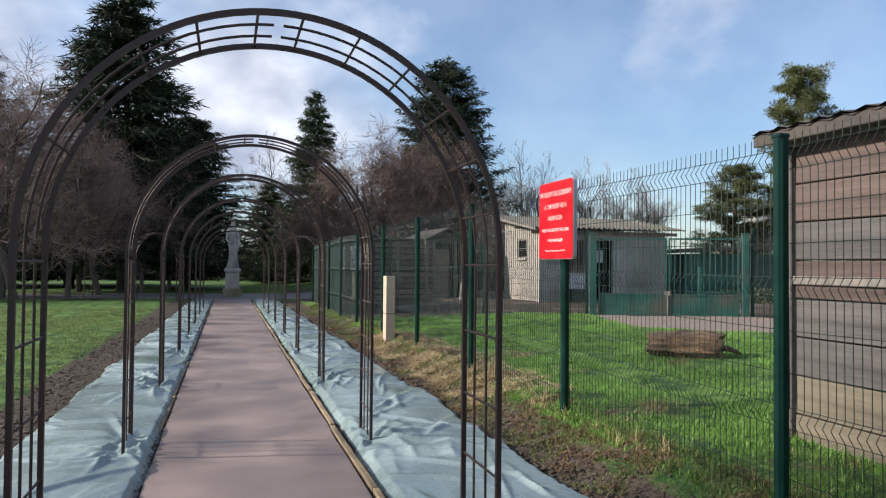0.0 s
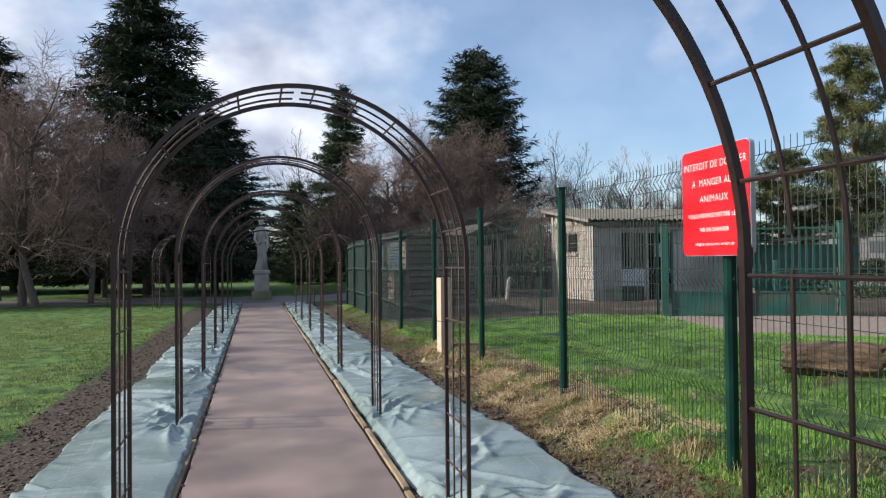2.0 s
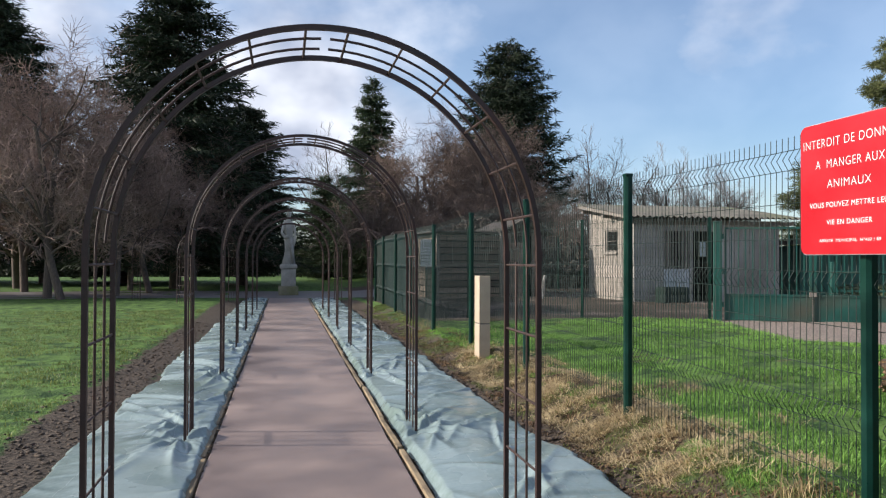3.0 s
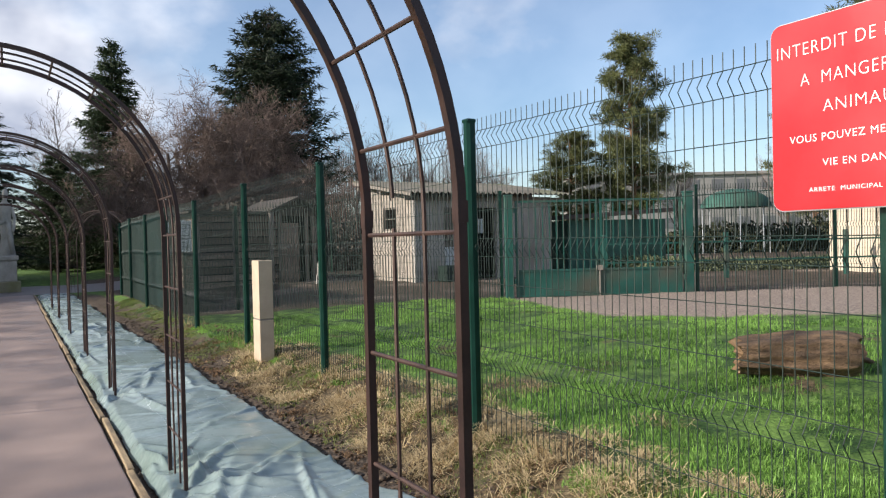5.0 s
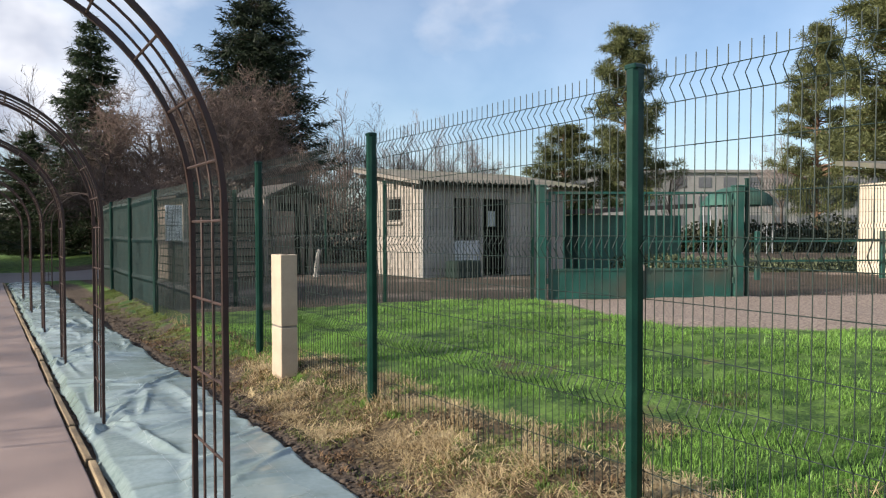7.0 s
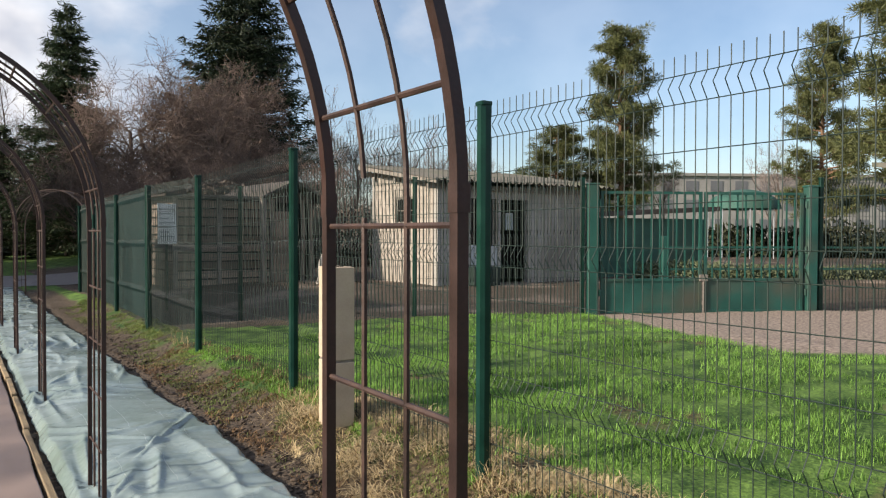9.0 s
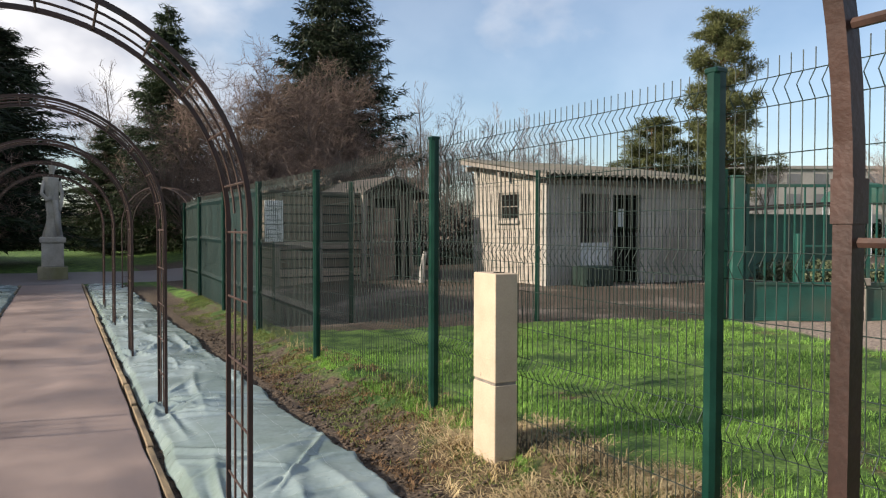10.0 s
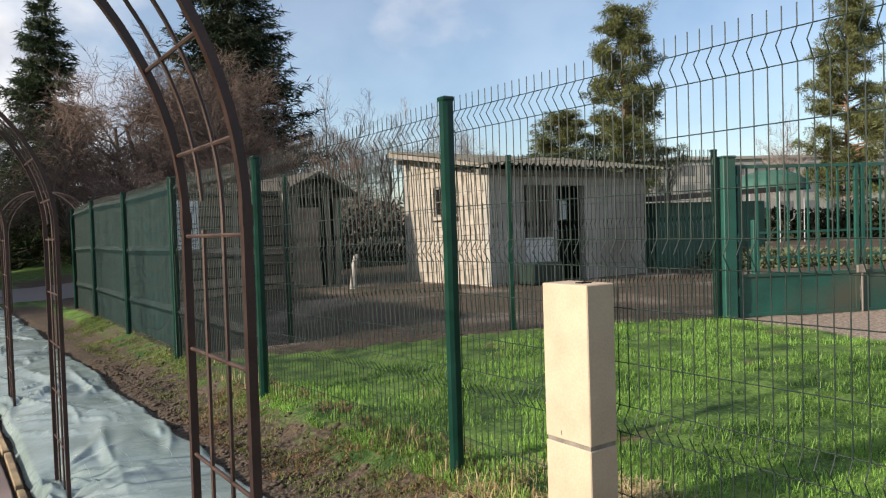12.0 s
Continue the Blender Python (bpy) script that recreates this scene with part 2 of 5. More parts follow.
M_STONE = mat("statue_stone", (0.2, 0.19, 0.17), (0.38, 0.36, 0.33), 2.4, 0.9, 0, 0.5, 30, (0.10, 0.095, 0.085), 0.8)
M_MOSSY = mat("mossy_stone", (0.13, 0.12, 0.08), (0.26, 0.24, 0.17), 3, 0.95, 0, 0.5, 30, (0.09, 0.10, 0.03), 0.8)
M_PAPER = mat("notice_paper", (0.62, 0.66, 0.68), (0.74, 0.77, 0.78), 8, 0.5, 0, 0.02)
M_INK = mat("grey_print", (0.25, 0.28, 0.3), (0.33, 0.35, 0.37), 8, 0.7, 0, 0.0)
M_FACADE = mat("far_facade", (0.22, 0.205, 0.20), (0.29, 0.275, 0.265), 0.4, 0.9, 0, 0.1, 4)
M_PANE = mat("far_window", (0.10, 0.10, 0.11), (0.15, 0.15, 0.16), 1, 0.4, 0, 0.0)
M_BEIGE = mat("beige_wall", (0.5, 0.42, 0.32), (0.62, 0.53, 0.42), 1.5, 0.9, 0, 0.2, 30)
M_TARP = mat("green_tarp", (0.001, 0.016, 0.019), (0.003, 0.030, 0.033), 2, 0.7, 0, 0.2, 20, spec=0.2)
M_DULLGREEN = mat("faded_green_boards", (0.02, 0.07, 0.055), (0.05, 0.125, 0.10), 2, 0.7, 0, 0.2, 20, (0.06, 0.07, 0.05), 0.5, spec=0.3)
M_BARK = mat("tree_bark", (0.055, 0.042, 0.034), (0.14, 0.105, 0.085), 6, 0.95, 0, 0.6, 30, stretch=(3, 3, 0.7))
M_PINEBARK = mat("pine_bark", (0.12, 0.07, 0.045), (0.27, 0.16, 0.10), 5, 0.95, 0, 0.6, 25, stretch=(3, 3, 0.7))
# Brown twigs lightened against the backlight; a darker copy offsets sun on the shrubs.
M_TWIG = leaf_mat("brown_twigs", (0.10, 0.07, 0.06), (0.36, 0.25, 0.21), 0.9, 0.0)
M_TWIGB = leaf_mat("dimmed_twigs", (0.075, 0.053, 0.046), (0.20, 0.145, 0.12), 0.9, 0.0)
M_TWIGG = leaf_mat("grey_twigs", (0.13, 0.105, 0.095), (0.30, 0.25, 0.23), 0.9, 0.0)
M_TWIGD = leaf_mat("brushwood", (0.05, 0.042, 0.036), (0.15, 0.12, 0.10), 0.9, 0.0)
M_FIR = leaf_mat("spruce_needles", (0.006, 0.011, 0.006), (0.03, 0.046, 0.02), 0.7, 0.05)
M_FIR2 = leaf_mat("green_spruce_needles", (0.010, 0.02, 0.009), (0.055, 0.08, 0.034), 0.7, 0.1)
M_PINE = leaf_mat("pine_needles", (0.03, 0.042, 0.016), (0.17, 0.18, 0.07), 0.6, 0.2)
M_GRASS = leaf_mat("grass_blades", (0.016, 0.058, 0.011), (0.30, 0.52, 0.11), 0.5, 0.4)
M_LAWN = leaf_mat("lawn_blades", (0.055, 0.085, 0.022), (0.24, 0.28, 0.085), 0.55, 0.3)
M_STRAW = leaf_mat("dry_stalks", (0.10, 0.068, 0.036), (0.60, 0.46, 0.25), 0.8, 0.15)
M_PALE = leaf_mat("pale_straw", (0.22, 0.155, 0.085), (0.72, 0.57, 0.33), 0.8, 0.15)
M_HEDGE = leaf_mat("hedge_leaves", (0.014, 0.018, 0.009), (0.05, 0.055, 0.028), 0.7, 0.1)
M_LITTER = leaf_mat("dead_litter", (0.035, 0.02, 0.012), (0.26, 0.16, 0.085), 0.85, 0.1)
M_SHRUB = leaf_mat("pen_shrub_leaves", (0.04, 0.055, 0.03), (0.16, 0.18, 0.10), 0.7, 0.15)
M_CLOD = mat("mud_clods", (0.04, 0.028, 0.021), (0.10, 0.072, 0.052), 12, 0.95, 0, 0.6, 60)


def ground_material():
    """Lawn, mud, dry litter and gravel; the covers are named on the ground's points."""
    m = bpy.data.materials.new("ground_cover")
    m.use_nodes = True
    n, l = m.node_tree.nodes, m.node_tree.links
    bsdf = n["Principled BSDF"]
    tc = n.new("ShaderNodeTexCoord")

    def nz(scale, detail=5.0):
        t = n.new("ShaderNodeTexNoise")
        t.inputs["Scale"].default_value, t.inputs["Detail"].default_value = scale, detail
        l.new(tc.outputs["Object"], t.inputs["Vector"])
        return t.outputs["Fac"]

    def ramp(fac, a, b, p=0.35, q=0.68):
        r = n.new("ShaderNodeValToRGB")
        r.color_ramp.elements[0].position, r.color_ramp.elements[1].position = p, q
        r.color_ramp.elements[0].color, r.color_ramp.elements[1].color = (*a, 1), (*b, 1)
        l.new(fac, r.inputs["Fac"])
        return r.outputs["Color"]

    def layer(base, top, name, fac):
        at = n.new("ShaderNodeAttribute")
        at.attribute_name = name
        ad = n.new("ShaderNodeMath")
        ad.operation = "MULTIPLY_ADD"
        ad.inputs[1].default_value = 1.5
        ad.inputs[2].default_value = -0.75
        l.new(fac, ad.inputs[0])
        su = n.new("ShaderNodeMath")
        su.operation = "ADD"
        l.new(ad.outputs[0], su.inputs[0])
        l.new(at.outputs["Fac"], su.inputs[1])
        mr = n.new("ShaderNodeMapRange")
        mr.inputs["From Min"].default_value, mr.inputs["From Max"].default_value = 0.35, 0.62
        l.new(su.outputs[0], mr.inputs["Value"])
        mx = n.new("ShaderNodeMix")
        mx.data_type = "RGBA"
        l.new(mr.outputs["Result"], mx.inputs["Factor"])
        l.new(base, mx.inputs["A"])
        l.new(top, mx.inputs["B"])
        return mx.outputs["Result"]

    mid, fine, broad = nz(3.5), nz(28.0), nz(0.6)
    gmix = n.new("ShaderNodeMath")
    gmix.operation = "MULTIPLY_ADD"
    gmix.inputs[1].default_value = 0.55
    gsub = n.new("ShaderNodeMath")
    gsub.operation = "SUBTRACT"
    gsub.inputs[1].default_value = 0.275
    l.new(nz(45.0, 3.0), gmix.inputs[0])
    l.new(mid, gmix.inputs[2])
    l.new(gmix.outputs[0], gsub.inputs[0])
    grass = ramp(gsub.outputs[0], (0.022, 0.055, 0.012), (0.13, 0.22, 0.046))
    mud = ramp(fine, (0.028, 0.021, 0.016), (0.12, 0.09, 0.067))
    straw = ramp(fine, (0.03, 0.022, 0.014), (0.15, 0.11, 0.062))
    gravel = ramp(fine, (0.15, 0.115, 0.095), (0.37, 0.295, 0.245))
    c = layer(grass, mud, "mud", mid)
    c = layer(c, straw, "straw", mid)
    c = layer(c, gravel, "gravel", broad)
    l.new(c, bsdf.inputs["Base Color"])
    bsdf.inputs["Roughness"].default_value = 0.9
    bsdf.inputs["Specular IOR Level"].default_value = 0.25
    bp = n.new("ShaderNodeBump")
    bp.inputs["Strength"].default_value, bp.inputs["Distance"].default_value = 0.8, 0.03
    l.new(fine, bp.inputs["Height"])
    l.new(bp.outputs["Normal"], bsdf.inputs["Normal"])
    return m


M_GROUND = ground_material()


# ---- mesh tools ----
class Geo:
    """Collects the points and faces of one mesh."""

    def __init__(self):
        self.v, self.f = [], []

    def add(self, verts, faces):
        k = len(self.v)
        self.v.extend([tuple(p) for p in verts])
        self.f.extend([tuple(k + i for i in q) for q in faces])
        return self

    def tube(self, pts, r, sides=6, r_end=None, caps=True, turn=0.0):
        pts = [Vector(p) for p in pts]
        n = len(pts)
        ref = None
        rings = []
        for i, p in enumerate(pts):
            d = (pts[min(i + 1, n - 1)] - pts[max(i - 1, 0)])
            d = d.normalized() if d.length > 1e-9 else Vector((0, 0, 1))
            if ref is None:
                ref = Vector((1, 0, 0)) if abs(d.x) < 0.9 else Vector((0, 1, 0))
            a = ref - d * ref.dot(d)
            if a.length < 1e-6:
                a = d.orthogonal()
            a.normalize()
            ref = a
            b = d.cross(a)
            rad = r if r_end is None else r + (r_end - r) * i / max(1, n - 1)
            rings.append([p + (a * math.cos(turn + 6.28318 * s / sides) + b * math.sin(turn + 6.28318 * s / sides)) * rad for s in range(sides)])
        verts = [q for ring in rings for q in ring]
        faces = []
        for i in range(n - 1):
            for s in range(sides):
                t = (s + 1) % sides
                faces.append((i * sides + s, i * sides + t, (i + 1) * sides + t, (i + 1) * sides + s))
        if caps:
            faces.append(tuple(range(sides - 1, -1, -1)))
            faces.append(tuple((n - 1) * sides + s for s in range(sides)))
        return self.add(verts, faces)

    def box(self, x0, x1, y0, y1, z0, z1, bevel=0.0, m=None):
        if bevel <= 0:
            vs = [(x, y, z) for z in (z0, z1) for y in (y0, y1) for x in (x0, x1)]
            fs = [(0, 2, 3, 1), (4, 5, 7, 6), (0, 1, 5, 4), (2, 6, 7, 3), (0, 4, 6, 2), (1, 3, 7, 5)]
        else:
            bm = bmesh.new()
            bmesh.ops.create_cube(bm, size=1.0)
            for v in bm.verts:
                v.co = Vector(((x0 + x1) / 2 + v.co.x * (x1 - x0), (y0 + y1) / 2 + v.co.y * (y1 - y0), (z0 + z1) / 2 + v.co.z * (z1 - z0)))
            bmesh.ops.bevel(bm, geom=bm.edges[:], offset=bevel, segments=1, affect="EDGES", profile=0.5)
            bm.verts.index_update()
            vs = [v.co.copy() for v in bm.verts]
            fs = [tuple(v.index for v in f.verts) for f in bm.faces]
            bm.free()
        if m is not None:
            vs = [m @ Vector(v) for v in vs]
        return self.add(vs, fs)

    def grid(self, rows):
        """A skin through rows of points."""
        c = len(rows[0])
        return self.add([p for r in rows for p in r], [(i * c + j, i * c + j + 1, (i + 1) * c + j + 1, (i + 1) * c + j) for i in range(len(rows) - 1) for j in range(c - 1)])

    def mesh(self, name, material, smooth=False):
        me = bpy.data.meshes.new(name)
        me.from_pydata(self.v, [], self.f)
        me.materials.append(material)
        if smooth:
            me.polygons.foreach_set("use_smooth", [True] * len(me.polygons))
        me.update()
        return me


def thing(name, label, category, group="", m=None, kind=""):
    ob = tagged(new(name), label, category, group, kind)
    if m is not None:
        ob.matrix_basis = m
    return ob


def part(name, geo, material, parent, label="", smooth=False, m=None):
    """One mesh object under a thing or a part. geo: a Geo, or mesh data to share."""
    me = geo if isinstance(geo, bpy.types.Mesh) else geo.mesh(name, material, smooth)
    ob = new(name, me)
    if parent is not None:
        ob.parent = parent
    if m is not None:
        ob.matrix_basis = m
    return tagged(ob, label)


def single(name, geo, material, label, category, group="", kind="", smooth=False, m=None):
    ob = new(name, geo if isinstance(geo, bpy.types.Mesh) else geo.mesh(name, material, smooth))
    if m is not None:
        ob.matrix_basis = m
    return tagged(ob, label, category, group, kind)


def tri_mesh(name, verts, sides, material):
    """A mesh of loose triangles or quads from an array of corner points."""
    n = len(verts) // sides
    me = bpy.data.meshes.new(name)
    me.vertices.add(n * sides)
    me.vertices.foreach_set("co", np.asarray(verts, dtype=np.float32).ravel())
    me.loops.add(n * sides)
    me.loops.foreach_set("vertex_index", np.arange(n * sides, dtype=np.int32))
    me.polygons.add(n)
    me.polygons.foreach_set("loop_start", np.arange(0, n * sides, sides, dtype=np.int32))
    me.polygons.foreach_set("loop_total", np.full(n, sides, dtype=np.int32))
    me.materials.append(material)
    me.update(calc_edges=True)
    return me


def nz(x, y, s, k=0.0):
    return noise.noise(Vector((x * s, y * s, k)))


# ---- the lie of the land ----
GATE_A, GATE_B = Vector((7.925, 15.596)), Vector((10.807, 14.046))
G_DIR = (GATE_B - GATE_A).normalized()
G_NRM = Vector((G_DIR.y, -G_DIR.x))


def step(a, b, x):
    t = min(1.0, max(0.0, (x - a) / (b - a)))
    return t * t * (3 - 2 * t)


def land(x, y):
    """Height of the ground."""
    z = 0.0
    fade = (1 - step(24, 30, y)) * step(-30, -5, y)
    bank = step(2.15, 2.8, x) * (0.19 - 0.05 * step(13, 17, y)) * fade
    bank += step(2.9, 6.5, x) * (0.33 - 0.19 * fade)
    lawn = 0.035 * step(-1.6, -2.3, x)
    bed = -0.045 * (1 - step(1.55, 1.85, abs(x - 0.18))) * (1 - step(29, 31, y))
    rough = step(1.8, 2.2, x) * (1 - step(2.6, 3.6, x)) * (0.035 * nz(x, y, 3.0) + 0.03 * nz(x, y, 8.0)) * (1 - step(26, 30, y))
    rough += step(-1.7, -2.0, x) * (1 - step(-2.6, -4.0, x)) * (0.025 * nz(x, y, 3.0) + 0.022 * nz(x, y, 9.0)) * (1 - step(26, 30, y))
    swell = (0.03 * nz(x, y, 0.5, 3.0) + 0.022 * nz(x, y, 2.2, 5.0) * (1 - step(12, 18, abs(x)))) * step(2.6, 5.0, abs(x)) * (1 - step(40, 60, abs(x) + abs(y)))
    return z + bank + lawn + bed + rough + swell


def covers(x, y):
    mud = max((1 - step(0.16, 0.5, abs(x - 2.08))), (1 - step(0.08, 0.5, abs(x + 1.80)))) * (1 - step(27, 31, y))
    mud = max(mud, 0.5 * step(2.0, 2.2, x) * (1 - step(2.6, 2.9, x)) * (1 - step(22, 26, y)))
    if -1.52 < x < 1.85 and y < 30:
        mud = 1.4
    straw = 0.72 * (1 - step(0.3, 0.66, abs(x - 2.64))) * (1 - step(12.6, 14.2, y)) * step(6.6, 8.0, y)
    straw = max(straw, 0.24 * (1 - step(0.2, 0.5, abs(x - 2.68))) * step(1, 4, y) * (1 - step(15, 19, y)))
    if x > 2.6:
        straw = max(straw, (0.5 - 0.25 * (x - 2.7)) * (1 - step(3.1, 4.2, x)) * step(0.0, 0.35, nz(x, y, 0.9, 31.0)) * (1 - step(14, 17, y)))
    p = Vector((x, y)) - GATE_A
    d, a = p.dot(G_NRM), p.dot(G_DIR)
    gravel = (1 - step(3.3, 4.3, d - 0.12 * a)) * step(-0.5, 0.3, a - 0.22 * d) if d > 0 else 0.0
    straw = max(straw, 0.6 * (1 - step(0.1, 0.65, math.hypot((x - 3.55) / 1.3, y - 9.5) + 0.25 * nz(x, y, 3.0, 8.0))))
    back = Vector((x, y)) - Vector((2.6, 19.1))
    n2 = Vector((-0.505, -0.863))
    if x > 2.7 and (d <= 0 or back.dot(n2) < 0) and y < 40:
        gravel, mud = 0.28, 0.95
    if 2.8 < x < 12 and gravel < 0.3 and y < 18:
        straw = max(straw, 0.5 * step(0.22, 0.5, nz(x, y, 1.3, 12.0)))
    return mud, straw, gravel


def span(a, b, d):
    return list(np.arange(a, b, d))


gx = [-1500, -500, -200, -110, -70, -48, -34, -25, -19, -14, -11, -9] + span(-7.5, -3.0, 0.3) + span(-3.0, 8.0, 0.09) + span(8.0, 16.0, 0.4) + [17, 19, 22, 27, 35, 48, 70, 110, 200, 500, 1500]
gy = [-1500, -400, -120, -50, -22, -10, -5, -2] + span(-1.0, 18.0, 0.12) + span(18.0, 32.0, 0.3) + [33, 35, 38, 42, 48, 55, 65, 80, 110, 160, 260, 500, 1600]
g = Geo()
g.grid([[(x, y, land(x, y)) for x in gx] for y in gy])
ground = single("ground", g, M_GROUND, "grassy park ground with bare mud and gravel patches", "ground", kind="structure", smooth=True)
cov = np.array([covers(v[0], v[1]) for v in g.v])
for i, key in enumerate(("mud", "straw", "gravel")):
    at = ground.data.attributes.new(key, "FLOAT", "POINT")
    at.data.foreach_set("value", cov[:, i].astype(np.float32))

# ---- walkway, crossing path and edging ----
g = Geo()
ys = span(-8, 30.3, 0.25) + [30.3]
g.grid([[(0.09 + x * 0.957 + (0.015 * nz(0, y, 1.5, 2 + (x > 0)) if abs(x) > 0.6 else 0), y, -0.06 if k in (0, 10) else 0.004 * nz(x, y, 2.0) * (abs(x) < 0.6)) for k, x in enumerate((-0.71, -0.70, -0.692, -0.5, -0.25, 0, 0.25, 0.5, 0.692, 0.70, 0.71))] for y in ys])
single("walkway", g, M_ASPHALT, "reddish-brown asphalt garden path with damp patches and painted sun patches", "path", kind="structure", smooth=True)
g = Geo()
g.grid([[(x, y, land(x, y) + 0.012 + 0.01 * nz(x, y, 0.7)) for x in [-60, -40, -25, -12, -7, -4, -2, -1, 0, 1, 2, 3, 4, 5, 7, 9, 12, 20, 30, 60]] for y in span(30.25, 36.0, 0.4)])
single("road", g, M_ROAD, "grey asphalt path crossing behind the rose arches", "path", kind="structure", smooth=True)
edging = thing("edging", "weathered wooden edging boards along the asphalt path", "edging", kind="structure")
rnd = random.Random(4)
board = Geo().box(-0.022, 0.022, 0, 1.0, -0.08, 0.012, 0.006).mesh("board", M_BOARD)
y = 0.2
while y < 29.5:
    length = rnd.uniform(0.7, 1.9)
    for side in (1, -1):
        if side == 1 or rnd.random() < 0.45:
            m = Matrix.Translation((0.09 + side * 0.715, y, rnd.uniform(-0.012, 0.006))) @ pose(0, 0, 0, rnd.uniform(-0.3, 0.3), rnd.uniform(-6, 6), rnd.uniform(-0.6, 0.6)) @ Matrix.Diagonal((1, length, 1, 1))
            part("board", board, None, edging, m=m)
    y += length + rnd.uniform(0.0, 0.12)

# ---- rose arches ----
ARCH_Y = [3.275, 6.11, 9.035, 12.18, 15.03, 17.95, 20.85, 23.7]
HALF, SPRING, MID, DEEP = 0.91, 1.46, 0.09, 0.46
FEET = [(MID + s * HALF, y) for y in ARCH_Y for s in (-1, 1)]


# ---- weed-control fabric beds ----
def fabric(inner, outer, seed, y0=1.2, y1=29.6):
    """A bed of sheeting with straight pulled creases, many of them running to the arch feet."""
    rs = np.random.RandomState(int(seed))
    ys = np.array(span(y0, 16, 0.02) + span(16, y1, 0.06))
    cols = 84
    u = np.linspace(0, 1, cols)
    edge_o = np.array([outer * (1 - 0.006 * (y - 8)) + 0.09 * nz(y, 0, 0.7, seed) + 0.05 * nz(y, 0, 2.6, seed + 1) + 0.018 * nz(y, 0, 7.0, seed + 2) for y in ys])
    edge_i = np.array([inner + 0.03 * nz(y, 0, 2.0, seed + 2) + 0.012 * nz(y, 0, 8.0, seed) for y in ys])
    X = edge_i[:, None] + (edge_o - edge_i)[:, None] * u[None, :]
    Y = np.repeat(ys[:, None], cols, axis=1)
    Z = 0.03 + 0.03 * np.sin(np.pi * u)[None, :] + np.array([[0.020 * nz(x, y, 0.8, seed) + 0.006 * nz(x, y, 2.5, seed + 4) for x in row] for row, y in zip(X, ys)])
    lines = []
    for fx, fy in FEET:
        if fx * inner > 0:
            for k in range(20):
                a = rs.uniform(0, 6.283)
                lines.append((fx, fy + rs.choice([0.0, DEEP]), a, rs.uniform(0.4, 1.3), rs.uniform(0.014, 0.040), rs.uniform(0.014, 0.03)))
    for k in range(210):
        y = y0 + (y1 - y0) * rs.rand() ** 1.3
        a = rs.choice([0.35, 2.5, 1.35, 0.9]) + rs.normal(0, 0.25)
        lines.append((inner + (outer - inner) * rs.rand(), y, a, rs.uniform(0.6, 2.2), rs.uniform(0.008, 0.030), rs.uniform(0.014, 0.045)))
    for x, y, a, length, high, wide in lines:
        lo, hi = np.searchsorted(ys, y - length - 0.1), np.searchsorted(ys, y + length + 0.1)
        if hi <= lo:
            continue
        dx, dy = X[lo:hi] - x, Y[lo:hi] - y
        along, off = dx * math.cos(a) + dy * math.sin(a), -dx * math.sin(a) + dy * math.cos(a)
        off = off - 0.12 * along * along * math.sin(x * 40 + y * 17)
        t = np.clip(along / length, 0, 1)
        fade = np.where((along > 0) & (along < length), (1 - t) * np.minimum(1, t * 5), 0)
        spread = wide * (0.6 + 1.2 * t)
        Z[lo:hi] += high * fade * (1.25 * np.exp(-np.abs(off / spread) ** 1.5) - 0.5 * np.exp(-np.abs((off - 2.6 * spread) / (spread * 1.5)) ** 1.5))
    for fx, fy in FEET:
        if fx * inner > 0:
            for k in (0.0, DEEP):
                Z -= 0.03 * np.maximum(0, 1 - np.hypot(X - fx, Y - fy - k) / 0.16)
    Z = np.maximum(Z, 0.004)
    fall = np.clip(u / 0.05, 0, 1) * np.clip((1 - u) / 0.05, 0, 1)
    low = np.array([[(-0.03 if v < 0.5 else land(x, y) - 0.012) for x, v in zip(row, u)] for row, y in zip(X, ys)])
    Z = Z * fall[None, :] + low * (1 - fall[None, :])
    rows = [[(float(X[r, c]), float(Y[r, c]), float(Z[r, c])) for c in range(cols)] for r in range(len(ys))]
    return Geo().grid(rows), rows


for inner, outer, seed in ((0.86, 1.98, 11.0), (-0.60, -1.60, 31.0)):
    g, rows = fabric(inner, outer, seed)
    bed = thing("weed_fabric", "pale blue-green weed-control sheeting, creased, laid over a planting bed", "ground sheet", "beds beside the path")
    part("sheet", g, M_FABRIC, bed, smooth=True)
    for col in (23, 42, 62):
        t = Geo()
        t.grid([[(rows[i][col][0] * (1 - f) + rows[i][col + 1][0] * f, rows[i][col][1], rows[i][col][2] * (1 - f) + rows[i][col + 1][2] * f + 0.002) for f in (0.45, 0.54)] for i in range(len(rows))])
        part("thread", t, M_THREAD, bed, "white marker thread")


